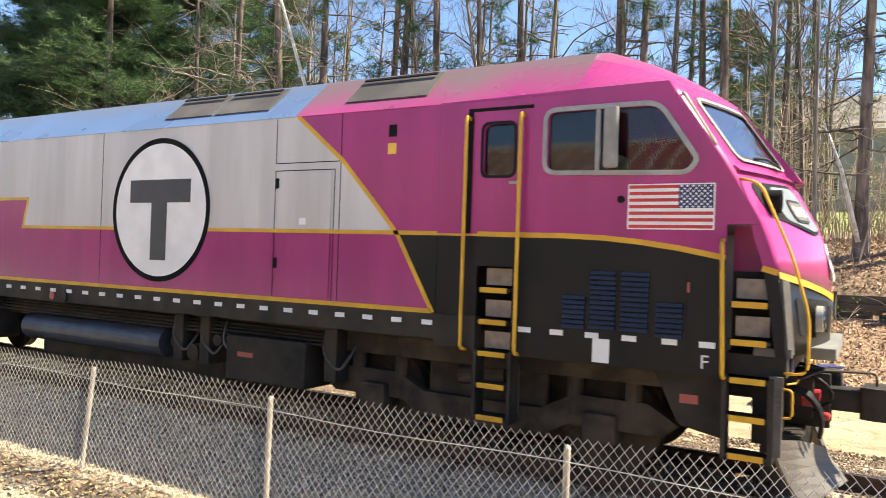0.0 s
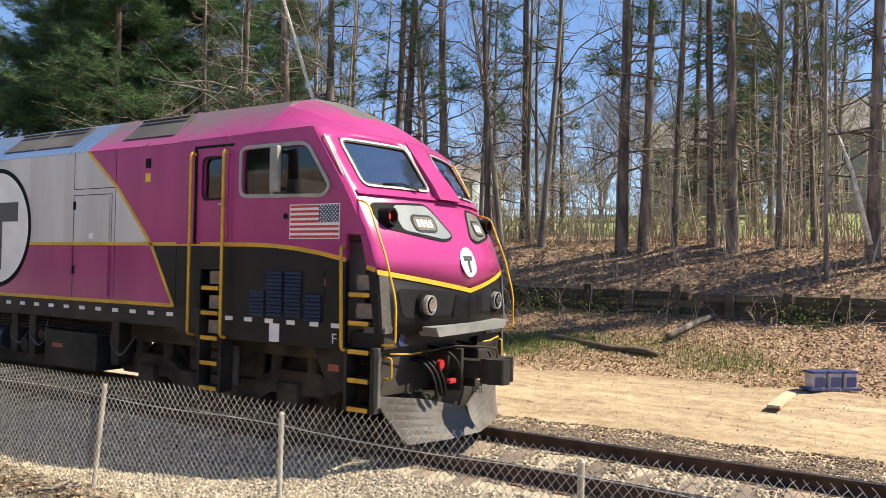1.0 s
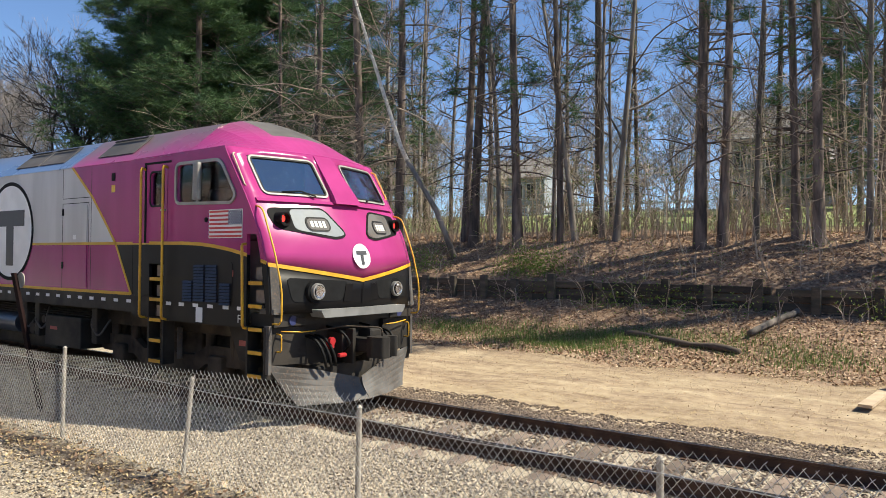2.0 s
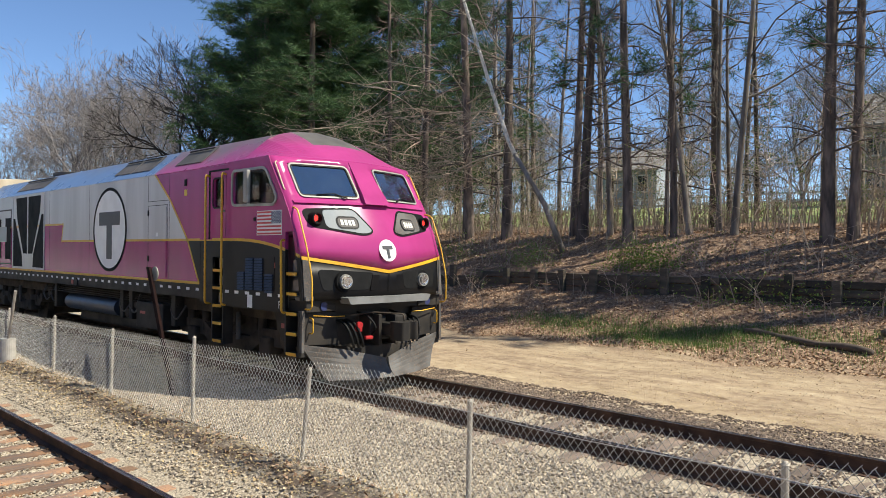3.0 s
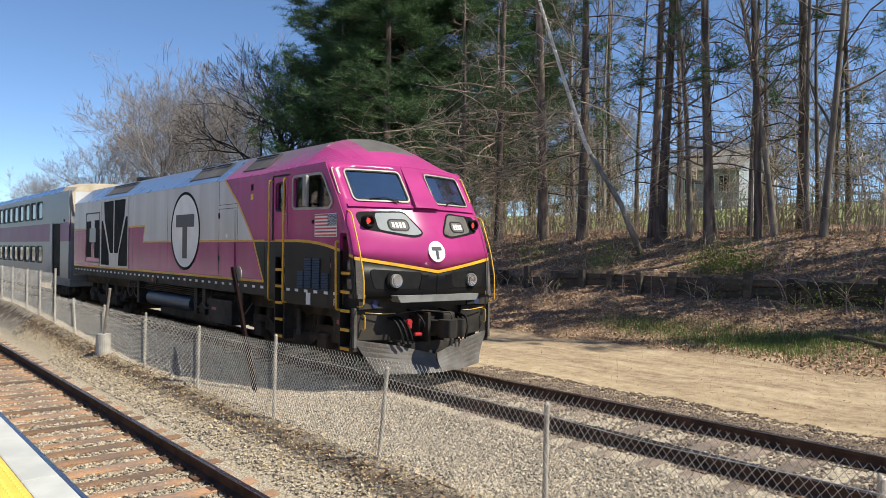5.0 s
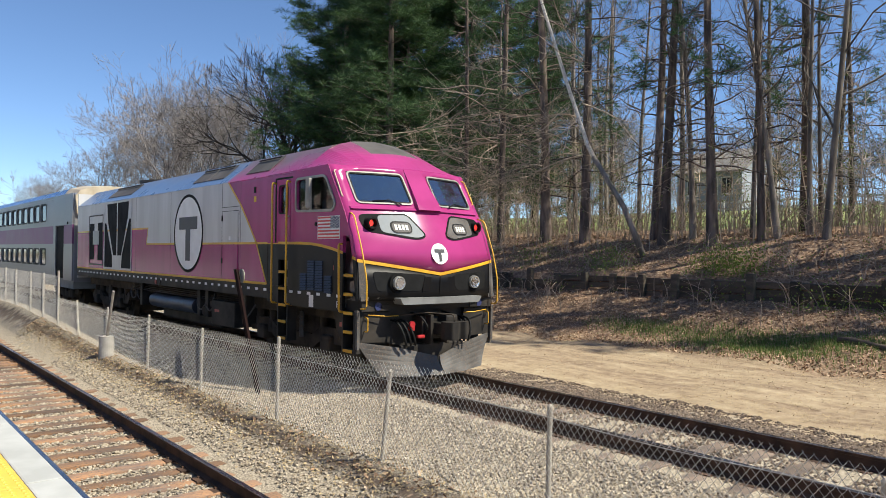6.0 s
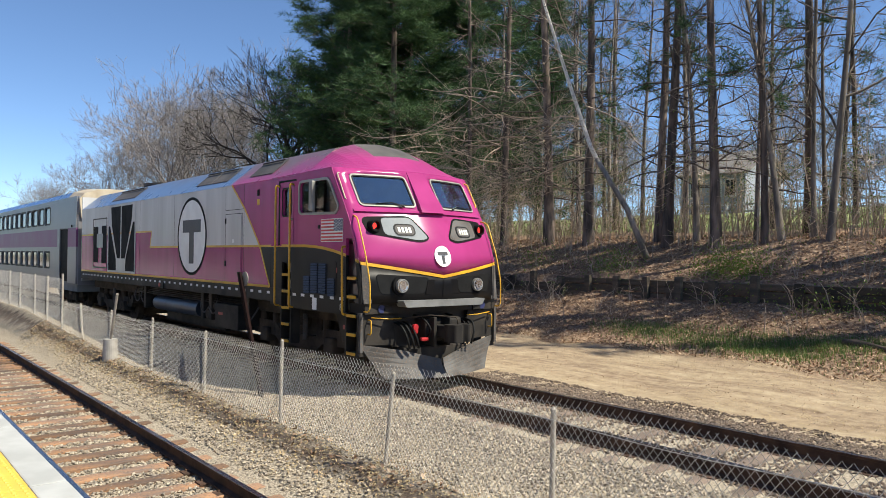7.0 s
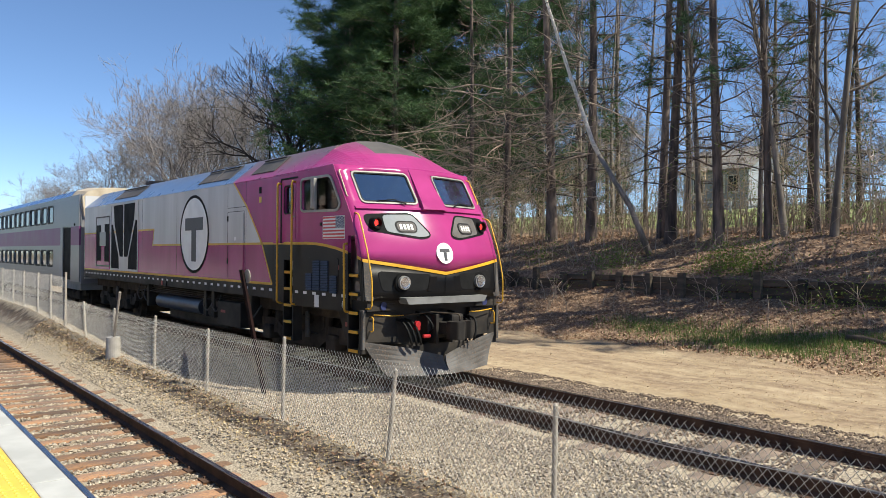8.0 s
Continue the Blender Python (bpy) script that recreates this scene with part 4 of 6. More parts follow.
def tree_meshes(kind, seed):
    rnd = random.Random(seed)
    tv, tf, bv, bf, nv, nf = [], [], [], [], [], []
    if kind == "bare":
        h = rnd.uniform(15, 18)
        pts = trunk_line(rnd, h, rnd.uniform(-0.06, 0.06), 0.35)
        R = 0.17
        tube_data(pts, [R * (1.25 if i == 0 else 1 - 0.085 * i) for i in range(11)], 9, tv, tf)
        tips = []
        for _ in range(22):
            t = rnd.uniform(0.2, 0.98)
            p = pts[int(t * 10)].lerp(pts[min(10, int(t * 10) + 1)], t * 10 % 1)
            a = rnd.uniform(0, 6.3)
            limb(rnd, bv, bf, p, Vector((math.cos(a), math.sin(a), rnd.uniform(0.5, 1.3))), rnd.uniform(2.0, 4.6) * (1.15 - 0.6 * t), R * (1 - t * 0.7) * 0.38, 3, tips, 0.19, 0.12, (2, 4), 0.6)
    elif kind == "crown":     # wide, finely twigged bare tree seen from far
        h = 3.2
        pts = trunk_line(rnd, h, 0, 0.1)
        tube_data(pts, [0.24 - 0.006 * i for i in range(11)], 7, tv, tf)
        for i in range(6):
            a = i * 1.05 + rnd.gauss(0, 0.2)
            fork(rnd, bv, bf, pts[9 if i else 10], Vector((math.cos(a) * 0.55, math.sin(a) * 0.55, 1.0 if i else 3.0)), rnd.uniform(3.2, 4.2), 0.12, 6, 0.60, 0.014, 0.05)
    elif kind == "oak":       # spreading limbs, their backlit shade put into the bark colour
        pts = trunk_line(rnd, 4.0, 0.02, 0.15)
        tube_data(pts, [0.34 - 0.012 * i for i in range(11)], 9, tv, tf)
        for i in range(7):
            a = i * 0.9 + rnd.gauss(0, 0.15)
            fork(rnd, bv, bf, pts[6 + i % 5], Vector((math.cos(a) * 0.9, math.sin(a) * 0.9, rnd.uniform(1.0, 2.0))), rnd.uniform(2.9, 3.7), 0.15, 6, 0.62, 0.013, 0.05)
    elif kind == "pole":      # tall forest pine: long bare trunk, dead limbs, high crown
        h = rnd.uniform(19, 22)
        pts = trunk_line(rnd, h, rnd.uniform(-0.03, 0.03), 0.25)
        R = 0.21
        tube_data(pts, [R * (1.3 if i == 0 else 1 - 0.075 * i) for i in range(11)], 10, tv, tf)
        for _ in range(66):
            t = rnd.uniform(0.10, 0.97)
            p = pts[int(t * 10)].lerp(pts[min(10, int(t * 10) + 1)], t * 10 % 1)
            a = rnd.uniform(0, 6.3)
            tips = []
            ln = rnd.uniform(0.8, 3.2) if t < 0.55 else rnd.uniform(1.4, 3.2) * (1.5 - t)
            limb(rnd, bv, bf, p, Vector((math.cos(a), math.sin(a), rnd.uniform(-0.25, 0.35))), ln, 0.038, 2 if t < 0.6 else 1, tips, 0.17, -0.02, (1, 3), 0.66)
            if t > 0.27 and rnd.random() < (0.6 if t > 0.62 else 0.40 if t > 0.42 else 0.22):
                for q in tips:
                    if rnd.random() < 0.7:
                        tuft(rnd, q, 0.42, 18, nv, nf)
    elif kind == "pine":      # full white pine, green to the ground
        h = 21
        pts = trunk_line(rnd, h, 0, 0.2)
        R = 0.3
        tube_data(pts, [R * (1 - 0.085 * i) for i in range(11)], 9, tv, tf)
        z = 1.6
        while z < h - 0.3:
            t = z / h
            p = pts[int(t * 10)].lerp(pts[min(10, int(t * 10) + 1)], t * 10 % 1)
            a0 = rnd.uniform(0, 6.3)
            for i in range(rnd.randint(4, 5)):
                a = a0 + i * 1.2 + rnd.gauss(0, 0.25)
                ln = (5.2 * (1 - t) ** 0.75 + 0.5) * rnd.uniform(0.55, 1.15)
                tips = []
                limb(rnd, bv, bf, p, Vector((math.cos(a), math.sin(a), rnd.uniform(-0.1, 0.3))), ln, 0.05 * (1.2 - t), 2, tips, 0.12, 0.06, (4, 6), 0.5, 5, 0.3)
                for q in tips:
                    if (q - p).length > ln * 0.3 and rnd.random() < 0.8:
                        tuft(rnd, q, 0.46, 24, nv, nf)
            z += rnd.uniform(0.6, 1.0)
    return tv, tf, bv, bf, nv, nf


def tuft(rnd, c, s, n, nv, nf):
    """A loose spray of flat needle bunches."""
    for _ in range(n):
        d = Vector((rnd.gauss(0, 1), rnd.gauss(0, 1), rnd.gauss(0.3, 0.5))).normalized()
        u = d.cross(Vector((rnd.gauss(0, 1), rnd.gauss(0, 1), rnd.gauss(0, 1)))).normalized() * s * 0.032
        b = c + d * s * rnd.uniform(0.0, 0.3)
        k = len(nv)
        nv += [tuple(b - u), tuple(b + u), tuple(b + d * s * rnd.uniform(0.6, 1.1))]
        nf.append((k, k + 1, k + 2))


TREE_SRC = {}


def plant(kind, seed, x, y, scale=1.0, turn=0.0, label="", girth=1.0, lean=(0, 0)):
    """One tree on the ground, on the meshes of its kind and seed."""
    key = (kind, seed)
    bark = {"bare": M_BARKL, "crown": M_TWIG, "oak": M_SHADEBARK, "pole": M_BARK, "pine": M_BARK}[kind]
    if key not in TREE_SRC:
        tv, tf, bv, bf, nv, nf = tree_meshes(kind, seed)
        made = []
        for nm, v, f in (("trunk", tv, tf), ("branchwork", bv, bf)):
            me = bpy.data.meshes.new(nm)
            me.from_pydata(v, [], f)
            me.polygons.foreach_set("use_smooth", [True] * len(me.polygons))
            me.materials.append(bark)
            made.append(me)
        cr = None
        if nf:
            cr = bpy.data.meshes.new("crown")
            cr.from_pydata(nv, [], nf)
            cr.materials.append(M_NEEDLE)
        TREE_SRC[key] = (*made, cr)
    stem, twigs, cr = TREE_SRC[key]
    names = {"bare": ("bare_tree", "leafless grey-barked tree on the wooded bank"), "crown": ("bare_tree", "finely twigged leafless tree beside the line"), "oak": ("bare_tree", "spreading leafless tree in front of the pines, coloured dark as backlit"),
             "pole": ("pine_tree", "tall pine with bare trunk and dead lower limbs"), "pine": ("pine_tree", "large dark green white pine, needled to the ground")}[kind]
    tr = thing(names[0], label or names[1], "tree", "trees on the bank")
    tr.matrix_basis = Matrix.LocRotScale((x, y, ground_z(x, y) - 0.05), Euler((radians(lean[1]), radians(lean[0]), radians(turn))), (scale * girth, scale * girth, scale))
    for nm, me in (("trunk", stem), ("branchwork", twigs)):
        t = new(nm, me)
        t.parent = tr
        if nm == "branchwork":
            t["kind"] = "stuff"
    if cr:
        c = new("crown", cr)
        c.parent = tr
    return tr


def build_trees():
    rnd = random.Random(77)
    # trunks on the near edge of the wood: x, y, girth, kind, lean
    near = [(-27.4, 24, 0.7, "pole", 0), (-24.9, 24, 0.95, "pole", 0), (-22.1, 24, 1.25, "pole", -2), (-19.9, 24, 1.2, "pole", 0), (-16.8, 24.4, 0.95, "pole", 0), (-16.0, 23.8, 1.1, "pole", -2),
            (-14.9, 24, 0.8, "bare", 2), (-13.9, 23.6, 1.0, "pole", 0), (-13.2, 25, 0.6, "bare", 1), (-12.35, 24, 0.85, "pole", 1), (-11.8, 24, 0.9, "bare", 7), (-11.2, 25, 0.8, "bare", -4), (-10.25, 24, 1.0, "bare", 3),
            (-7.3, 23.6, 1.25, "pole", -1), (-6.65, 23.8, 1.05, "pole", 2), (-5.7, 24, 0.8, "bare", 4), (-4.55, 24, 0.9, "pole", 0), (-3.9, 23.7, 1.1, "pole", -1), (-2.65, 23.8, 0.8, "bare", 1), (-1.75, 24.2, 0.7, "bare", 4),
            (-1.3, 22.2, 0.5, "bare", -1), (-0.25, 23.4, 1.2, "pole", 1), (1.5, 24, 1.0, "pole", 0), (3.5, 24.5, 1.0, "bare", 0)]
    for i, (x, y, g, k, ln) in enumerate(near):
        plant(k, (1, 2, 3)[i % 3] if k == "pole" else (11, 12, 13, 14)[i % 4], x, y, 1.0, rnd.uniform(0, 360), "", g * (0.86 if x < -13 else 0.70), (ln, 0))
    # the wood behind
    for i in range(30):
        x, y = rnd.uniform(-46, 4), rnd.uniform(26, 38)
        if -9 < x < 1 and rnd.random() < 0.45:
            continue
        k = "pole" if rnd.random() < 0.25 else "bare"
        plant(k, rnd.choice((1, 2, 3)) if k == "pole" else rnd.choice((11, 12, 13, 14)), x, y, rnd.uniform(0.8, 1.05), rnd.uniform(0, 360), "", rnd.uniform(0.6, 0.9))
    # more of it where the bank runs on towards the road
    for i in range(16):
        x, y = rnd.uniform(-17, 5), rnd.uniform(29, 42)
        k = "pole" if i % 3 == 0 else "bare"
        plant(k, rnd.choice((1, 2, 3)) if k == "pole" else rnd.choice((11, 12, 13, 14)), x, y, rnd.uniform(0.85, 1.05), rnd.uniform(0, 360), "", rnd.uniform(0.6, 0.85))
    # the dark pines
    for x, y, s in ((-35.5, 25, 1.0), (-39.5, 24.5, 1.0), (-43, 27.5, 0.9), (-38, 30, 1.1), (-48, 32, 0.9), (-34, 30, 1.0), (-36, 38, 0.9)):
        plant("pine", 21 if rnd.random() < 0.5 else 22, x, y, s, rnd.uniform(0, 360))
    plant("pine", 22, -7.6, 53, 0.66, 40, "green pine between the houses")
    # bare trees down the line
    for x, y, s, k in ((-57, 22, 0.95, 42), (-63, 22, 1.15, 43), (-68, 24, 1.2, 41), (-77, 22, 0.95, 42), (-86, 23, 0.9, 41), (-60, 27, 1.0, 43), (-72, 27, 1.1, 43), (-66, 29, 1.2, 42), (-58, 31, 1.15, 41), (-80, 27, 1.0, 43), (-110, 22, 0.85, 42), (-118, 24, 0.7, 43),
                       (-100, 26, 0.6, 41), (-135, 25, 0.65, 42), (-150, 22, 0.6, 43), (-165, 22, 0.6, 41), (-180, 20, 0.6, 42)):
        plant("crown", k, x, y, s * 0.84, rnd.uniform(0, 360))
    plant("oak", 51, -44.6, 23.0, 0.92, 200)
    for i in range(9):
        plant("crown", rnd.choice((41, 42, 43)), -62 + i * 7.2 + rnd.uniform(-1, 1), rnd.uniform(44, 57), rnd.uniform(0.55, 0.8), rnd.uniform(0, 360), "slender leafless tree beyond the wood")
    # unseen pines added on the station's side, to darken reflections in the train
    for i in range(15):
        plant("pine", 21 if i % 2 else 22, -150 + i * 9 + rnd.uniform(-2, 2), rnd.uniform(-24, -14), rnd.uniform(0.6, 0.8), rnd.uniform(0, 360), "unseen pine added to darken reflections in the train's side")
    # far screen of trees behind the houses
    for i in range(30):
        plant("crown", rnd.choice((41, 42, 43)), -120 + i * 4.6, rnd.uniform(85, 115), rnd.uniform(0.55, 0.8), rnd.uniform(0, 360), "distant leafless tree behind the houses")
    # pale dead limbs on the trunks beside the pines
    for x, y, z0, z1, n in ((-27.4, 23.7, 4.5, 9.5, 22), (-24.9, 23.7, 4.5, 10, 24), (-22.1, 23.7, 5, 11, 20), (-30.5, 23.3, 4, 9, 20), (-19.9, 23.7, 5, 11, 14)):
        vs, fs = [], []
        for _ in range(n):
            a = rnd.uniform(-0.6, 3.7) + math.pi
            limb(rnd, vs, fs, Vector((x, y, rnd.uniform(z0, z1))), Vector((math.cos(a), math.sin(a), rnd.uniform(-0.25, 0.35))), rnd.uniform(1.6, 4.4), 0.034, 2, [], 0.16, -0.03, (3, 4), 0.62, 6)
        tr = tagged(new("dead_limbs"), "pale dead branches hanging from a pine trunk", "branches", "dead branches beside the pines")
        soup("branch", vs, fs, M_BRUSH, tr, True)
    # the leaning birch
    vs, fs = [], []
    pts = [Vector(p) for p in ((-16.1, 22.7, 2.2), (-17.0, 22.7, 4.05), (-18.45, 22.7, 6.05), (-18.75, 22.7, 6.55), (-19.9, 22.7, 9.3), (-21.3, 22.7, 12.85), (-22.3, 22.8, 16))]
    tube_data(pts[:3], [0.125, 0.105, 0.09], 10, vs, fs, True)
    tr = tagged(new("birch_tree"), "broken trunk with a leaning pale birch stem caught among the pines", "tree", "trees on the bank")
    soup("lower_trunk", vs, fs, M_BARKL, tr, True)["label"] = "grey broken lower trunk"
    vs, fs = [], []
    tube_data(pts[2:], [0.09, 0.085, 0.075, 0.06, 0.03], 10, vs, fs, True)
    soup("stem", vs, fs, M_BIRCH, tr, True)["label"] = "pale slender stem"
    vs, fs = [], []
    pts = [Vector(p) for p in ((-0.3, 23.2, 2.9), (-0.55, 23.2, 4.0), (-0.75, 23.2, 4.9), (-1.2, 23.2, 6.2))]
    tube_data(pts, [0.07, 0.06, 0.05, 0.03], 8, vs, fs, True)
    tr = tagged(new("birch_tree"), "short pale birch stem at the wood's edge", "tree", "trees on the bank")
    soup("trunk", vs, fs, M_BIRCH, tr, True)


# ---------- houses beyond the wood ----------
def build_house(label, x0, x1, y0, y1, zb, ze, zr, wall_mat, wins):
    h = thing("house", label, "house")
    part("wall", box(x0, x1, y0, y1, zb - 2, ze), wall_mat, h)
    ym = (y0 + y1) / 2
    part("roof", prism([[(y0 - 0.4, ze - 0.1), (ym, zr), (y1 + 0.4, ze - 0.1), (y1 + 0.4, ze + 0.1), (ym, zr + 0.22), (y0 - 0.4, ze + 0.1)]], lambda a, b, d: (x0 - 0.4 + d, a, b), x1 - x0 + 0.8), M_SHINGLE, h, "grey shingle roof")
    part("gable", prism([[(y0, ze - 0.05), (y1, ze - 0.05), (ym, zr - 0.05)]], lambda a, b, d: (x0 + d, a, b), x1 - x0), wall_mat, h)
    for wx, wz in wins:
        w = part("window", box(wx - 0.55, wx + 0.55, y0 - 0.06, y0 + 0.05, wz - 0.8, wz + 0.8), M_SIDINGW, h, "white-framed window")
        for s in (-1, 1):
            part("pane", box(wx - 0.45 if s < 0 else wx + 0.03, wx - 0.03 if s < 0 else wx + 0.45, y0 - 0.075, y0 - 0.061, wz - 0.68, wz + 0.68), M_PANE, w)


def build_houses():
    build_house("two-storey grey-sided house with a shingle roof", -17.5, -9.6, 62, 71, 6.3, 11.9, 15.0, M_SIDING, [(-16, 10.4), (-13.6, 10.4), (-11.2, 10.4), (-16, 7.9), (-13.6, 7.9), (-11.2, 7.9)])
    build_house("grey house with white window frames", -6.4, 4.5, 64, 73, 6.5, 12.6, 16.0, M_SIDING, [(-5, 11.2), (-2.8, 11.2), (-0.6, 11.2), (1.6, 11.2), (-5, 8.4), (-2.8, 8.4), (-0.6, 8.4)])
    build_house("house with white window frames behind the trees, its siding coloured as in shade", -39.6, -33.2, 61, 68, 5.9, 9.8, 12.0, M_SIDINGSHADE, [(-38, 8.6), (-36, 8.6), (-34.6, 8.6), (-38, 6.7)])
    fence = thing("rail_fence", "white post-and-rail garden fence", "fence")
    for i in range(14):
        x = -31 + i * 1.2
        g = ground_z(x, 50)
        part("post", box(x - 0.06, x + 0.06, 49.94, 50.06, g - 0.2, g + 1.1), M_SIDINGW, fence)
    for k in (0.4, 0.9):
        part("rail", prism([[(-31, ground_z(-31, 50) + k), (-15.4, ground_z(-15.4, 50) + k), (-15.4, ground_z(-15.4, 50) + k + 0.12), (-31, ground_z(-31, 50) + k + 0.12)]], lambda a, b, d: (a, 49.9 + d, b), 0.04), M_SIDINGW, fence)


# ---------- locomotive ----------
HALF = 1.55                     # half width of the body
NOSE = [(1.40, 0.57, 0.83), (1.80, 0.545, 0.84), (2.10, 0.50, 0.85), (2.50, 0.36, 0.73), (2.90, 0.14, 0.52), (3.08, 0.03, 0.42), (3.66, -0.36, 0.02), (3.78, -0.43, -0.06)]


def nose_x(y, z):
    """How far forward the nose stands at half-breadth y and height z."""
    for (za, sa, ca), (zb, sb, cb) in zip(NOSE, NOSE[1:]):
        if z <= zb or (zb, sb, cb) == NOSE[-1]:
            t = (z - za) / (zb - za)
            s, c = sa + (sb - sa) * t, ca + (cb - ca) * t
            break
    return s + (c - s) * (1 - min(1.0, abs(y) / 1.55) ** 1.7)


def stripe_z(y):
    return 1.85 + 0.23 * abs(y) / 1.55


def on_side(s, off=0.0):
    return lambda a, b, d: (a, s * (HALF + off + d), b)


def on_nose(off=0.0):
    return lambda a, b, d: (nose_x(a, b) + off + d, a, b)


def split(pts, step=0.12):
    out = []
    for i, a in enumerate(pts):
        b = pts[(i + 1) % len(pts)]
        n = max(1, int(math.hypot(b[0] - a[0], b[1] - a[1]) / step))
        out += [(a[0] + (b[0] - a[0]) * k / n, a[1] + (b[1] - a[1]) * k / n) for k in range(n)]
    return out


def strip(pts, w):
    """A band of width w along a line of points."""
    up, dn = [], []
    for i, p in enumerate(pts):
        a, b = Vector(pts[max(0, i - 1)]), Vector(pts[min(len(pts) - 1, i + 1)])
        t = (b - a).normalized()
        up.append((p[0] - t.y * w / 2, p[1] + t.x * w / 2))
        dn.append((p[0] + t.y * w / 2, p[1] - t.x * w / 2))
    return dn + up[::-1]


def nose_sheet(rows, cols, hole=None, thick=0.03):
    bm = bmesh.new()
    grid = [[bm.verts.new((nose_x(y, (z(y) if callable(z) else z)), y, (z(y) if callable(z) else z))) for y in cols] for z in rows]
    for i in range(len(rows) - 1):
        for j in range(len(cols) - 1):
            q = (grid[i][j], grid[i][j + 1], grid[i + 1][j + 1], grid[i + 1][j])
            c = sum((v.co for v in q), Vector()) / 4
            if hole and hole(c.y, c.z):
                continue
            bm.faces.new(q)
    bmesh.ops.recalc_face_normals(bm, faces=bm.faces)
    g = bmesh.ops.extrude_face_region(bm, geom=list(bm.faces))
    for v in g["geom"]:
        if isinstance(v, bmesh.types.BMVert):
            v.co.x -= thick
    return bm


def logo(parent, place, r, dark_ring, unit):
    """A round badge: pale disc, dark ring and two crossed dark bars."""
    if dark_ring:
        part("badge_ring", prism([ring(0, 0, r, 64), ring(0, 0, r * 0.925, 64)], place(0.004), 0.004), M_INK, parent, "black ring")
    part("badge_disc", prism([ring(0, 0, r * (0.93 if dark_ring else 1.0), 64)], place(0.002), 0.004), M_WHITE, parent, "white disc")
    bar = [(-0.62 * r, 0.10 * r), (0.62 * r, 0.10 * r), (0.62 * r, 0.42 * r), (-0.62 * r, 0.42 * r)]
    stem = [(-0.16 * r, -0.70 * r), (0.16 * r, -0.70 * r), (0.16 * r, 0.10 * r), (-0.16 * r, 0.10 * r)]
    if unit:
        bar = [(a * 0.96, b + 0.02 * r) for a, b in bar]
    m = surf("charcoal_film", (0.05, 0.05, 0.055), (0.04, 0.04, 0.045), 4, 0.5)
    part("badge_bar", prism([bar], place(0.007), 0.003), m, parent, "charcoal bar")
    part("badge_stem", prism([stem], place(0.007), 0.003), m, parent, "charcoal bar")


def wheelset(parent, x, r=0.51):
    ws = new("wheelset")
    ws.parent = parent
    ws.matrix_basis = pose(x, 0, r)
    part("axle", cyl((0, -0.75, 0), (0, 0.75, 0), 0.09, n=14), M_BOGIE, ws)
    for s in (-1, 1):
        bm = cyl((0, s * 0.68, 0), (0, s * 0.82, 0), r, n=40)
        add_cyl(bm, (0, s * 0.66, 0), (0, s * 0.68, 0), r + 0.025, n=40)
        add_cyl(bm, (0, s * 0.82, 0), (0, s * 0.86, 0), 0.15, n=20)
        for k in range(6):
            a = k * math.pi / 3
            add_cyl(bm, (math.cos(a) * 0.28, s * 0.82, math.sin(a) * 0.28), (math.cos(a) * 0.28, s * 0.835, math.sin(a) * 0.28), 0.05, n=10)
        part("wheel", bm, M_BOGIE, ws, "dark steel wheel")
        part("tread", prism([ring(0, 0, r + 0.002, 40), ring(0, 0, r - 0.06, 40)], lambda a, b, d: (a, s * (0.822 + d), b), 0.004), M_BOGIE, ws, "worn rim")
    return ws


def bogie(parent, xc, half):
    part("traction_motor", box(xc - half - 0.2, xc + half + 0.2, -0.6, 0.6, 0.22, 0.92, 0.05), M_BOGIE, parent)
    for s in (-1, 1):
        part("brake_rigging", box(xc - 0.72, xc + 0.72, min(s * 0.88, s * 0.96), max(s * 0.88, s * 0.96), 0.28, 0.98, 0.03), M_BOGIE, parent)
    for s in (-1, 1):
        bm = bmesh.new()
        prof = [(-half - 0.75, 0.62), (-half - 0.45, 0.80), (-half + 0.3, 0.80), (-0.7, 0.62), (0.7, 0.62), (half - 0.3, 0.80), (half + 0.45, 0.80), (half + 0.75, 0.62), (half + 0.6, 0.50), (half - 0.35, 0.50), (0.75, 0.36), (-0.75, 0.36), (-half + 0.35, 0.50), (-half - 0.6, 0.50)]
        part("bogie_frame", prism([[(a + xc, b) for a, b in prof]], lambda a, b, d: (a, s * (0.98 + d), b), 0.12), M_BOGIE, parent, "grimy cast side frame")
        for q in (-half, half):
            part("axle_box", box(xc + q - 0.17, xc + q + 0.17, min(s * 0.92, s * 1.2), max(s * 0.92, s * 1.2), 0.36, 0.66, 0.04), M_BOGIE, parent)
            for e in (-0.3, 0.3):
                part("spring", cyl((xc + q + e, s * 1.03, 0.60), (xc + q + e, s * 1.03, 1.0), 0.085, n=14), M_BOGIE, parent)
        part("damper", cyl((xc + 0.45, s * 1.18, 0.55), (xc + 0.45, s * 1.18, 1.05), 0.045, n=12), M_PILOT, parent, "pale grey damper")
        part("brake_cylinder", cyl((xc - 0.25, s * 1.05, 0.86), (xc + 0.3, s * 1.05, 0.90), 0.11, n=14), M_BOGIE, parent)


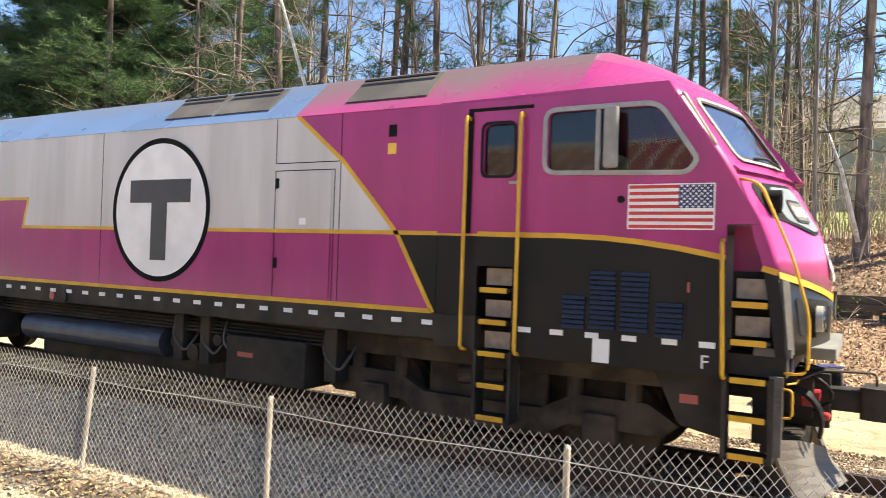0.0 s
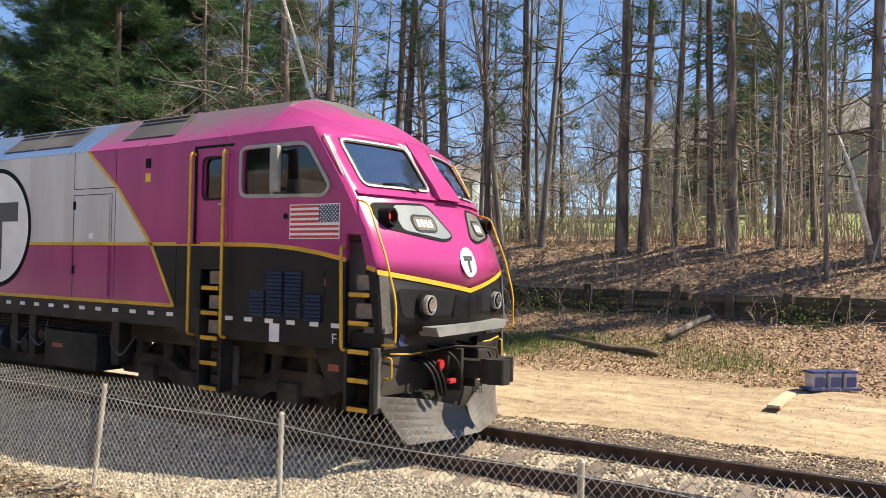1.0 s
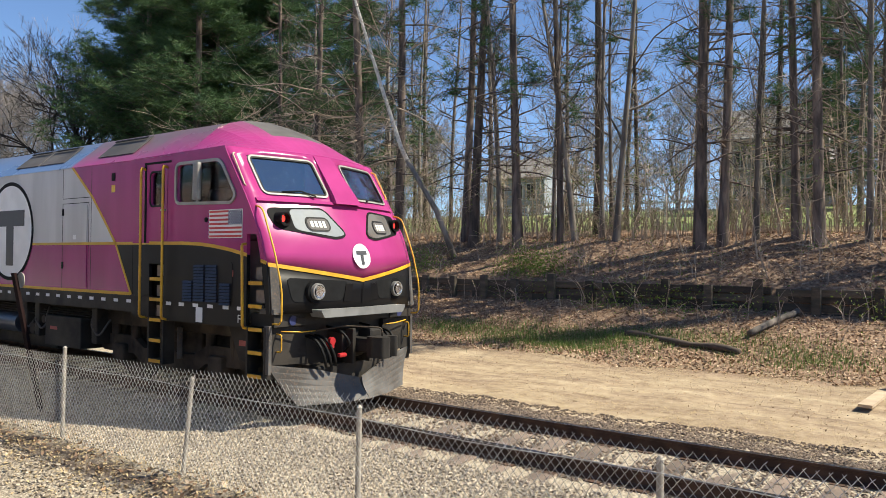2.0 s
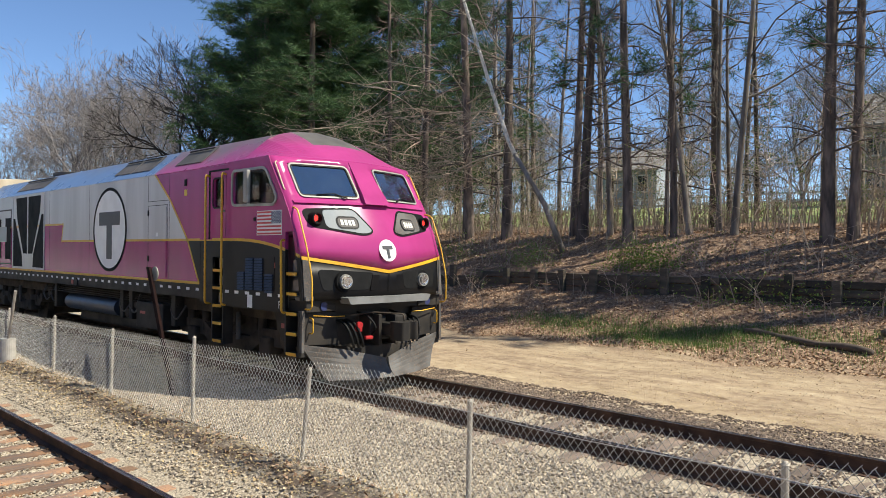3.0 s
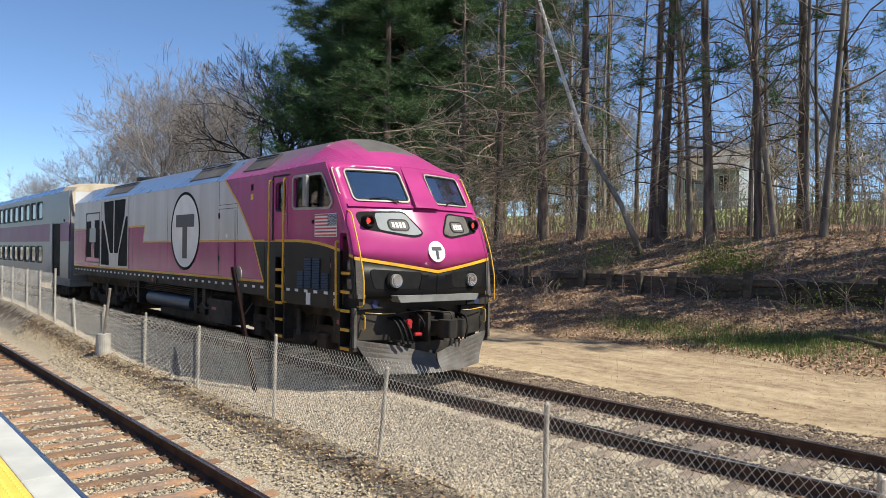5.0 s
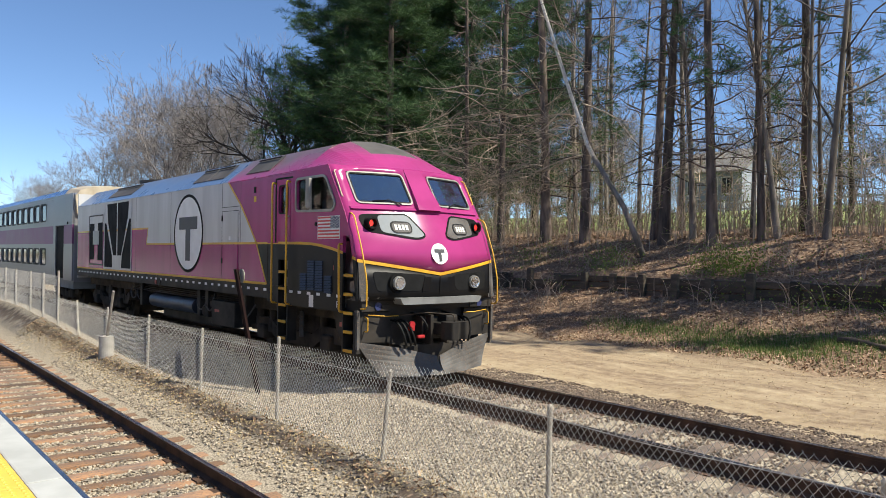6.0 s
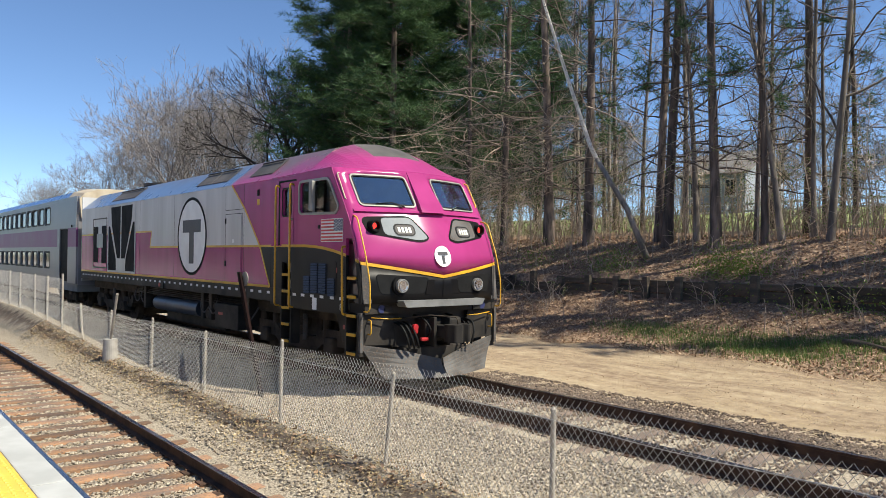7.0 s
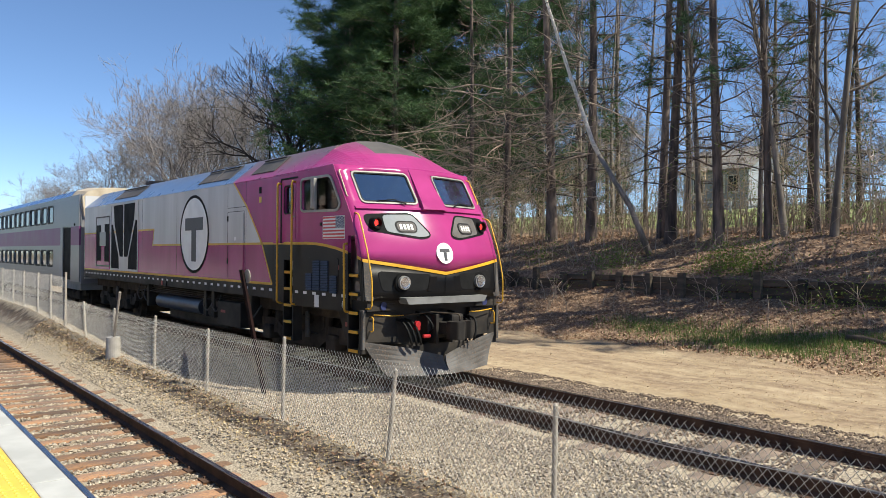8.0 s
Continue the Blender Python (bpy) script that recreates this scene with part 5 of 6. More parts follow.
def flag(parent, s):
    x0, x1, z0, z1 = -0.755, -0.02, 2.46, 2.845
    pl = lambda off: on_side(s, off)
    part("flag_field", prism([[(x0 - 0.012, z0 - 0.012), (x1 + 0.012, z0 - 0.012), (x1 + 0.012, z1 + 0.012), (x0 - 0.012, z1 + 0.012)]], pl(0.013), 0.002), M_WHITE, parent, "white flag film")
    h = (z1 - z0) / 13
    for i in range(0, 13, 2):
        part("flag_stripe", prism([[(x0, z1 - (i + 1) * h), (x1, z1 - (i + 1) * h), (x1, z1 - i * h), (x0, z1 - i * h)]], pl(0.0155), 0.0015), M_RED, parent, "red stripe")
    cx = x1 - 0.40 * (x1 - x0)
    part("flag_canton", prism([[(cx, z1 - 7 * h), (x1, z1 - 7 * h), (x1, z1), (cx, z1)]], pl(0.0175), 0.0015), M_NAVY, parent, "navy field")
    bm = bmesh.new()
    for r in range(9):
        for c in range(6 - r % 2):
            px, pz = cx + (x1 - cx) * (c + 0.5 + 0.5 * (r % 2)) / 6, z1 - 7 * h * (r + 0.5) / 9
            vs = [bm.verts.new((px + (0.015 if k % 2 == 0 else 0.006) * math.sin(k * math.pi / 5), s * (HALF + 0.0198), pz + (0.015 if k % 2 == 0 else 0.006) * math.cos(k * math.pi / 5))) for k in range(10)]
            bm.faces.new(vs)
    part("flag_stars", bm, M_WHITE, parent, "small white stars")["kind"] = "stuff"


def text_on_side(parent, words, x, z, size, material, s=-1):
    cu = bpy.data.curves.new("lettering", "FONT")
    cu.body, cu.size, cu.extrude, cu.align_x = words, size, 0.001, "CENTER"
    tmp = bpy.data.objects.new("lettering", cu)
    me = bpy.data.meshes.new_from_object(tmp)
    bpy.data.objects.remove(tmp)
    me.materials.append(material)
    ob = new("lettering", me)
    ob.parent = parent
    ob.matrix_basis = pose(x, s * (HALF + 0.012), z, 90, 0, 0)
    return ob


def build_locomotive():
    L = thing("locomotive", "purple, silver-grey and black diesel passenger locomotive on the far track", "locomotive")
    L.location = (-11.0, FAR_Y, 0)
    # --- inner body, floor and underframe ---
    part("inner_body", box(-17.75, -1.72, -1.2, 1.2, 1.22, 3.95), M_SILL, L)
    part("cab_floor", box(-1.72, 0.10, -1.2, 1.2, 1.22, 2.42), M_CABIN, L)
    part("underframe", box(-17.6, 0.35, -1.15, 1.15, 0.98, 1.218, 0.02), M_BOGIE, L)
    for s in (-1, 1):
        part("sill", prism([[(-17.8, 1.28), (-2.78, 1.28), (-2.78, 1.215), (-2.30, 1.215), (-2.30, 1.545), (-17.8, 1.545)]], on_side(s, -0.12), 0.122), M_SILL, L, "grimy black frame sill")
        # grey upper side
        grey = [(-17.8, 2.82), (-10.15, 2.82), (-10.27, 2.38), (-3.29, 2.38), (-3.62, 2.74), (-4.05, 3.19), (-4.72, 3.735), (-17.8, 3.735)]
        part("side_panel", prism([grey], on_side(s, -0.05), 0.05), M_GREYP, L, "silver-grey painted side")
        low = [(-17.8, 1.549), (-2.80, 1.549), (-3.29, 2.38), (-10.27, 2.38), (-10.15, 2.82), (-17.8, 2.82)]
        part("side_panel", prism([low], on_side(s, -0.05), 0.0502), M_PURPLE, L, "purple lower side")
        front = [(-3.29, 2.38), (-2.78, 2.38), (-2.78, 3.735), (-4.72, 3.735), (-4.05, 3.19), (-3.62, 2.74)]
        part("side_panel", prism([front], on_side(s, -0.05), 0.0504), M_PURPLE, L, "purple side")
        wedge = [(-2.80, 1.549), (-2.30, 1.549), (-2.30, 2.38), (-3.29, 2.38)]
        part("side_panel", prism([wedge], on_side(s, -0.05), 0.0506), M_BLACKP, L, "black side")
        # cab side
        arch = [(-1.77, 2.38), (-1.4, 2.38), (-1.0, 2.365), (-0.66, 2.335), (-0.3, 2.285), (0.09, 2.21)]
        win = soften([(-1.60, 2.97), (-0.24, 2.94), (-0.14, 3.06), (-0.50, 3.60), (-1.60, 3.60)], 0.13)
        win_in = grow(win, -0.035)
        dwin = rounded(-2.27, -1.90, 2.96, 3.50, 0.08)
        up = [(-2.774, 2.384), (-2.30, 2.384), *[(a, b + 0.004) for a, b in arch], (0.09, 2.5), (0.28, 2.5), (0.36, 2.5), (0.14, 2.9), (0.03, 3.08), (-0.36, 3.66), (-0.43, 3.78), (-1.3, 3.77), (-2.774, 3.745)]
        part("cab_side", prism([up] + ([win_in, grow(dwin, -0.012)] if s < 0 else []), on_side(s, -0.05), 0.06), M_PURPLE, L, "purple cab side")
        lowcab = [(-1.90, 1.19), (0.09, 1.19), (0.09, 2.206), *[(a, b) for a, b in arch[::-1][1:]], (-2.30, 2.38), (-2.30, 2.06), (-1.90, 2.06)]
        part("cab_side", prism([lowcab], on_side(s, -0.05), 0.058), M_BLACKP, L, "black cab side")
        part("front_pillar", prism([[(0.28, 2.496), (0.36, 2.496), (0.50, 2.10), (0.39, 2.12)]], on_side(s, -0.05), 0.055), M_PURPLE, L)
        part("front_pillar", prism([[(0.39, 2.115), (0.50, 2.095), (0.545, 1.80), (0.575, 1.40), (0.50, 1.40), (0.44, 1.80)]], on_side(s, -0.05), 0.055), M_BLACKP, L)
        # yellow lines
        for ln, w in (([(-17.8, 1.575), (-2.83, 1.565)], 0.05), ([(-10.27, 2.385), (-2.30, 2.385)], 0.045), ([(-17.8, 2.82), (-10.13, 2.82)], 0.045), ([(-10.15, 2.80), (-10.27, 2.36)], 0.045),
                      ([(-4.74, 3.74), (-4.05, 3.19), (-3.62, 2.74), (-3.29, 2.38), (-2.81, 1.55)], 0.05)):
            part("yellow_line", prism([strip(ln, w)], on_side(s, 0.001), 0.003), M_YELLOW, L, "yellow line")
        part("yellow_line", prism([strip([(-2.30, 2.385), *arch, (0.09, 2.21)], 0.05)], on_side(s, 0.009), 0.003), M_YELLOW, L, "yellow line")
        part("yellow_line", prism([strip([(0.38, 2.135), (0.50, 2.10)], 0.05)], on_side(s, 0.006), 0.003), M_YELLOW, L, "yellow line")
        # white dashes along the sill
        dash = None
        x = -17.5
        while x < -2.5:
            if dash is None:
                dash = part("sill_dash", prism([[(-0.066, 1.42), (0.066, 1.42), (0.066, 1.472), (-0.066, 1.472)]], on_side(s, 0.0025), 0.002), M_WHITE, L, "white reflective dash")
                dash.location.x = x
            else:
                again("sill_dash", dash, L, pose(x, 0, 0))
            x += 0.385
        for x in (-1.75, -1.42, -1.07, -0.72, -0.36, -0.02):
            again("sill_dash", dash, L, pose(x + (0.0 if x < -0.1 else -0.02), s * 0.008, 0.01))
        # round badge
        logo(L, lambda off: (lambda a, b, d: (-7.12 + a * -s, s * (HALF + off + d), 2.64 + b)), 0.965, True, False)
        # seams and the hatch door
        for ln in ([(-5.06, 3.19), (-5.06, 3.73)], [(-4.08, 1.6), (-4.08, 3.73)], [(-5.06, 3.19), (-4.08, 3.19)], [(-2.775, 1.56), (-2.775, 3.74)], [(-8.35, 1.6), (-8.35, 3.73)], [(-5.06, 1.56), (-5.06, 3.1)],
                   [(-4.16, 1.58), (-4.16, 3.1)], [(-5.06, 3.1), (-4.16, 3.1)], [(-11.2, 1.6), (-11.2, 3.73)]):
            part("seam", prism([strip(ln, 0.011)], on_side(s, 0.0008), 0.0012), M_INK, L)
        hd = part("hatch_door", prism([[(-5.0, 1.62), (-4.2, 1.62), (-4.2, 2.355), (-5.0, 2.355)]], on_side(s, 0.002), 0.012), M_PURPLE, L, "purple lower half of the hatch")
        hu = part("hatch_door", prism([[(-5.0, 2.41), (-4.2, 2.41), (-4.2, 3.06), (-5.0, 3.06)]], on_side(s, 0.002), 0.012), M_GREYP, L, "grey upper half of the hatch")
        for z in (2.0, 2.95):
            part("hinge", box(-5.045, -4.99, min(s * 1.55, s * 1.575), max(s * 1.55, s * 1.575), z - 0.06, z + 0.06), M_INK, hu if z > 2.4 else hd)
        # small labels and vents
        part("vent", box(-3.43, -3.33, min(s * 1.55, s * 1.562), max(s * 1.55, s * 1.562), 3.43, 3.56, 0.004), M_INK, L, "small dark vent")
        part("sticker", prism([[(-3.44, 3.24), (-3.33, 3.24), (-3.33, 3.36), (-3.44, 3.36)]], on_side(s, 0.001), 0.002), M_TACT, L, "small yellow sticker")
        part("sticker", prism([[(-4.66, 2.46), (-4.56, 2.46), (-4.56, 2.54), (-4.66, 2.54)]], on_side(s, 0.0145), 0.002), M_WHITE, L)
        part("sticker", prism([[(-2.17, 2.86), (-2.02, 2.86), (-2.02, 2.93), (-2.17, 2.93)]], on_side(s, 0.0105), 0.002), M_WHITE, L)
        part("sticker", prism([[(-0.36, 1.90), (-0.20, 1.90), (-0.20, 1.99), (-0.36, 1.99)]], on_side(s, 0.0085), 0.002), M_DULLRED, L)
        part("sticker", prism([[(-1.06, 1.21), (-0.90, 1.21), (-0.90, 1.43), (-1.06, 1.43)]], on_side(s, 0.0085), 0.003), M_WHITE, L, "white plate")
        part("gauge_glass", cyl((-0.83, s * 1.55, 2.72), (-0.83, s * 1.575, 2.72), 0.035, n=14), M_INK, L)
        # louvres
        fr = part("louvre_panel", prism([soften([(-1.40, 1.50), (-0.22, 1.50), (-0.22, 2.11), (-1.40, 2.11)], 0.06)], on_side(s, 0.008), 0.006), M_BLACKP, L)
        for x0, x1, top, bot in ((-1.36, -1.14, 1.82, 1.52), (-1.09, -0.85, 2.06, 1.55), (-0.80, -0.55, 2.06, 1.54), (-0.48, -0.25, 1.80, 1.52)):
            z = top
            while z > bot:
                part("louvre", prism([[(x0, z - 0.034), (x1, z - 0.034), (x1, z - 0.004), (x0, z - 0.004)]], lambda a, b, d: (a, s * (HALF + 0.016 + d * (1 + (z - b) * 25)), b), 0.016), M_LOUVRE, fr)
                z -= 0.046
        # rear grilles
        for g in ([(-16.15, 1.88), (-15.62, 1.88), (-15.62, 3.08), (-16.15, 3.08)], [(-15.18, 1.86), (-14.66, 1.86), (-14.66, 3.10), (-15.18, 3.10)],
                  [(-14.12, 3.66), (-14.02, 3.08), (-13.42, 2.04), (-13.10, 2.04), (-13.10, 3.66)], [(-12.98, 3.66), (-12.98, 2.04), (-12.62, 2.04), (-11.98, 3.20), (-11.90, 3.66)],
                  [(-14.37, 1.66), (-13.52, 1.66), (-13.56, 2.02), (-14.22, 3.06), (-14.37, 3.06)], [(-12.58, 1.66), (-11.66, 1.66), (-11.66, 3.14), (-11.84, 3.14), (-12.52, 2.04)]):
            gr = part("grille", prism([g], on_side(s, 0.003), 0.004), M_INK, L, "black intake grille")
        part("hatch_frame", prism([[(-16.24, 1.70), (-14.58, 1.70), (-14.58, 3.36), (-16.24, 3.36)], [(-16.20, 1.74), (-14.62, 1.74), (-14.62, 3.32), (-16.20, 3.32)]], on_side(s, 0.002), 0.008), M_SOOT, L)
        part("hatch_plate", prism([[(-15.75, 2.38), (-15.02, 2.38), (-15.02, 2.84), (-15.75, 2.84)]], on_side(s, 0.008), 0.006), M_STAINLESS, L, "grey plate between the grilles")
        part("grille_back", prism([[(-14.44, 1.605), (-11.585, 1.605), (-11.585, 3.715), (-14.44, 3.715)]], on_side(s, 0.0004), 0.0016), M_GREYP, L)
        part("grille_frame", prism([[(-14.45, 1.60), (-11.58, 1.60), (-11.58, 3.72), (-14.45, 3.72)], [(-14.38, 1.65), (-11.64, 1.65), (-11.64, 3.67), (-14.38, 3.67)]], on_side(s, 0.002), 0.015), M_GREYP, L)
    # --- cab window, door and rails (both sides) ---
    for s in (-1, 1):
        win = soften([(-1.60, 2.97), (-0.24, 2.94), (-0.14, 3.06), (-0.50, 3.60), (-1.60, 3.60)], 0.13)
        fr = part("window_frame", prism([grow(win, 0.010), grow(win, -0.034)], on_side(s, 0.0), 0.032), M_ALU, L, "bare aluminium window frame")
        if s < 0:
            pane = part("window_pane", prism([grow(win, -0.04)], on_side(s, -0.03), 0.006), M_GLASS, fr)
            pane.visible_shadow = False
            part("mullion", box(-1.09, -1.05, -1.565, -1.53, 2.99, 3.58), M_ALU, fr)
        mir = part("mirror", box(-0.97, -0.84, min(s * 1.64, s * 1.72), max(s * 1.64, s * 1.72), 3.0, 3.56, 0.03), M_FRAME, L, "tall grey wing mirror")
        part("mirror_arm", box(-0.93, -0.88, min(s * 1.55, s * 1.66), max(s * 1.55, s * 1.66), 3.48, 3.52), M_INK, mir)
        part("mirror_arm", box(-0.93, -0.88, min(s * 1.55, s * 1.66), max(s * 1.55, s * 1.66), 3.03, 3.07), M_INK, mir)
        door = part("cab_door", prism([soften([(-2.36, 2.42), (-1.81, 2.42), (-1.81, 3.60), (-2.36, 3.60)], 0.06), rounded(-2.26, -1.91, 2.97, 3.49, 0.07)], on_side(s, 0.0105), 0.008), M_PURPLE, L, "purple cab door")
        part("door_seal", prism([rounded(-2.285, -1.885, 2.945, 3.515, 0.085), rounded(-2.255, -1.915, 2.975, 3.485, 0.07)], on_side(s, 0.019), 0.006), M_RUBBER, door, "black rubber seal")
        part("door_pane", prism([rounded(-2.27, -1.90, 2.96, 3.50, 0.08)], on_side(s, -0.028), 0.006), M_GLASS, door).visible_shadow = False
        part("door_handle", box(-1.95, -1.84, min(s * 1.565, s * 1.60), max(s * 1.565, s * 1.60), 2.88, 2.91, 0.008), M_ALU, door)
        part("door_recess", prism([[(-2.44, 2.39), (-2.38, 2.39), (-2.38, 3.66), (-2.44, 3.66)]], on_side(s, 0.0105), 0.003), M_INK, L)
        part("door_recess", prism([[(-2.44, 3.625), (-1.72, 3.625), (-1.72, 3.66), (-2.44, 3.66)]], on_side(s, 0.0105), 0.0035), M_INK, L)
        for x in (-2.42, -1.82):
            o = s * (HALF + 0.09)
            tube("handrail", bend([(x, s * HALF, 3.55), (x, o, 3.58), (x, o, 1.22), (x, s * 1.5, 1.20)], 0.05), 0.02, M_YELLOW, L, "yellow grab rail")
        # steps under the door and at the front corner
        for xa, xb, zt, name in ((-2.28, -1.92, 2.04, "door"), (0.12, 0.46, 2.2, "corner")):
            for z in (1.84, 1.52, 1.20, 0.88, 0.56):
                dep = 1.22 if z > 1.0 else 1.34
                part("step", box(xa, xb, min(s * dep, s * 1.56), max(s * dep, s * 1.56), z - 0.035, z, 0.006), M_SILL, L, "dark step plate")
                part("step_edge", box(xa + 0.03, xb - 0.03, min(s * 1.562, s * 1.575), max(s * 1.562, s * 1.575), z - 0.045, z + 0.008, 0.004), M_YELLOW, L, "yellow step edge")
                if z > 1.1:
                    part("kick_plate", box(xa + 0.05, xb - 0.02, min(s * 1.44, s * 1.455), max(s * 1.44, s * 1.455), z + 0.03, z + 0.20), M_TAN, L, "tan anti-slip plate")
            for x in (xa - 0.015, xb + 0.015):
                part("step_hanger", box(x - 0.02, x + 0.02, min(s * 1.36, s * 1.56), max(s * 1.36, s * 1.56), 0.50, 1.22, 0.006), M_SILL, L)
        part("corner_back", box(0.10, 0.46, min(s * 1.10, s * 1.20), max(s * 1.10, s * 1.20), 1.0, 2.10), M_SILL, L)
        part("corner_back", box(0.10, 0.36, min(s * 1.10, s * 1.20), max(s * 1.10, s * 1.20), 2.102, 2.5), M_PURPLE, L)
        tube("handrail", bend([(0.07, s * HALF, 2.36), (0.07, s * 1.63, 2.36), (0.10, s * 1.63, 1.2), (0.10, s * 1.54, 1.19)], 0.05), 0.02, M_YELLOW, L, "yellow grab rail")
        tube("front_handrail", bend([(0.16, s * 1.47, 2.90), (0.34, s * 1.50, 2.86), (0.60, s * 1.50, 2.25), (0.74, s * 1.49, 1.75), (0.74, s * 1.49, 1.27), (0.56, s * 1.49, 1.27)], 0.12), 0.013, M_YELLOW, L, "yellow curved grab rail")
        tube("window_rail", bend([(-0.34, s * 1.46, 3.68), (-0.30, s * 1.52, 3.66), (-0.02, s * 1.52, 3.20), (-0.05, s * 1.46, 3.17)], 0.03), 0.013, M_YELLOW if s > 0 else M_CREAM, L, "short grab rail")
    text_on_side(L, "F", -0.06, 1.25, 0.17, M_WHITE)
    flag(L, -1)
    # --- roof ---
    def roof_run(name, x0, x1, mat, slope_mat, label):
        for s in (-1, 1):
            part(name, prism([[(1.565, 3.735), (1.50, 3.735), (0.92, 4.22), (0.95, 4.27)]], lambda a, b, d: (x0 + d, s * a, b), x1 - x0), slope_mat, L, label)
        part(name, prism([[(-0.95, 4.27), (-0.5, 4.39), (0, 4.43), (0.5, 4.39), (0.95, 4.27), (0.92, 4.22), (0, 4.36), (-0.92, 4.22)]], lambda a, b, d: (x0 + d, a, b), x1 - x0), mat, L, label)
    # hood slopes carry a painted blue sky reflection
    roof_run("roof_panel", -17.8, -4.78, M_SOOT, M_SKYROOF, "sooty engine hood roof, slopes coloured with the sky's reflection")
    roof_run("roof_panel", -4.778, -2.78, M_SOOT, M_PURPLEROOF, "purple roof slope")
    roof_run("roof_panel", -2.778, -1.30, M_SOOT, M_PURPLEROOF, "purple cab roof")
    part("rear_wall", box(-17.86, -17.80, -1.54, 1.54, 1.2, 4.2), M_GREYP, L)
    # hood hatches on the slope
    for x0, x1 in ((-4.15, -3.05), (-7.25, -6.35), (-6.3, -5.35), (-14.6, -12.2)):
        for s in (-1, 1):
            h = part("roof_hatch", prism([[(1.40, 3.885), (1.02, 4.225), (1.027, 4.233), (1.407, 3.893)]], lambda a, b, d: (x0 + d, s * a, b), x1 - x0), M_SOOT, L, "sooty roof hatch")
            for k in range(1):
                t = 0.80
                a, b = 1.42 + (1.04 - 1.42) * t, 3.91 + (4.25 - 3.91) * t
                part("slat", prism([[(a, b), (a - 0.03, b + 0.027), (a - 0.02, b + 0.037), (a + 0.01, b + 0.01)]], lambda p, q, d: (x0 + 0.05 + d, s * p, q), x1 - x0 - 0.1), M_RUBBER, h)
    part("exhaust", box(-9.0, -7.6, -0.35, 0.35, 4.36, 4.46, 0.03), M_SOOT, L, "sooty exhaust housing")
    part("fan_housing", cyl((-13.4, 0, 4.36), (-13.4, 0, 4.45), 0.75, n=32), M_SOOT, L)
    part("horn", cyl((-2.2, 0.1, 4.46), (-1.9, 0.1, 4.47), 0.02, 0.05, 14), M_SOOT, L)
    # brow: from the roof down to the windscreens
    cols = [-1.55, -1.45, -1.31, -1.05, -0.8, -0.55, -0.29, -0.15, 0, 0.15, 0.29, 0.55, 0.8, 1.05, 1.31, 1.45, 1.55]

    def roof_z(y):
        y = abs(y)
        for (a, za), (b, zb) in zip([(0, 4.43), (0.5, 4.39), (0.95, 4.27), (1.56, 3.745)], [(0.5, 4.39), (0.95, 4.27), (1.56, 3.745)]):
            if y <= b:
                return za + (zb - za) * (y - a) / (b - a)
        return 3.745

    def brow(y, t):
        q = Vector((-1.30, y, roof_z(y))).lerp(Vector((nose_x(y, 3.78), y, 3.78)), t)
        return q + Vector((0, 0, 0.07 * math.sin(t * math.pi) * (1 - (abs(y) / 1.55) ** 2)))

    for mat, lab, mine in ((M_BROW, "purple sloping cab brow with soot", lambda i, y: not (i < 6 and abs(y) < 0.55)), (M_SOOT, "grey anti-glare patch", lambda i, y: i < 6 and abs(y) < 0.55)):
        bm = bmesh.new()
        rows = [[bm.verts.new(brow(y, i / 10)) for y in cols] for i in range(11)]
        for i in range(10):
            for j in range(len(cols) - 1):
                if mine(i, (cols[j] + cols[j + 1]) / 2):
                    bm.faces.new((rows[i][j], rows[i][j + 1], rows[i + 1][j + 1], rows[i + 1][j]))
        bmesh.ops.delete(bm, geom=[v for v in bm.verts if not v.link_faces], context="VERTS")
        g = bmesh.ops.extrude_face_region(bm, geom=list(bm.faces))
        for v in g["geom"]:
            if isinstance(v, bmesh.types.BMVert):
                v.co.z -= 0.03
        part("brow", bm, mat, L, lab, False)
    # --- nose ---
    part("nose_skin", nose_sheet([stripe_z, 2.25, 2.4, 2.55, 2.7, 2.85, 2.97, 3.09, 3.28, 3.47, 3.66, 3.78], cols, lambda y, z: 0.29 < abs(y) < 1.31 and 3.09 < z < 3.66), M_PURPLE, L, "magenta-purple nose", True)
    part("nose_skin", nose_sheet([1.40, 1.55, 1.7, stripe_z], cols), M_NOSEBLACK, L, "black lower nose", True)
    ys = [-1.54 + 3.08 * i / 40 for i in range(41)]
    part("nose_stripe", prism([[(y, stripe_z(y) - 0.025) for y in ys] + [(y, stripe_z(y) + 0.03) for y in ys[::-1]]], on_nose(0.002), 0.006), M_YELLOW, L, "yellow chevron line")
    part("nose_ridge", prism([split([(-0.27, 2.99), (0.27, 2.99), (0.22, 3.4), (0.19, 3.76), (-0.19, 3.76), (-0.22, 3.4)])], lambda a, b, d: (nose_x(a, b) - 0.02 + d * (1.0 - 0.75 * max(0, (b - 3.05) / 0.7)), a, b), 0.12), M_PURPLE, L, "raised centre rib")
    part("nose_ledge", prism([split([(-1.45, 2.975), (1.45, 2.975), (1.45, 3.02), (-1.45, 3.02)])], lambda a, b, d: (nose_x(a, b) - 0.01 + d * (1.0 if b < 3.0 else 0.55), a, b), 0.05), M_PURPLE, L, "ledge under the windscreens")
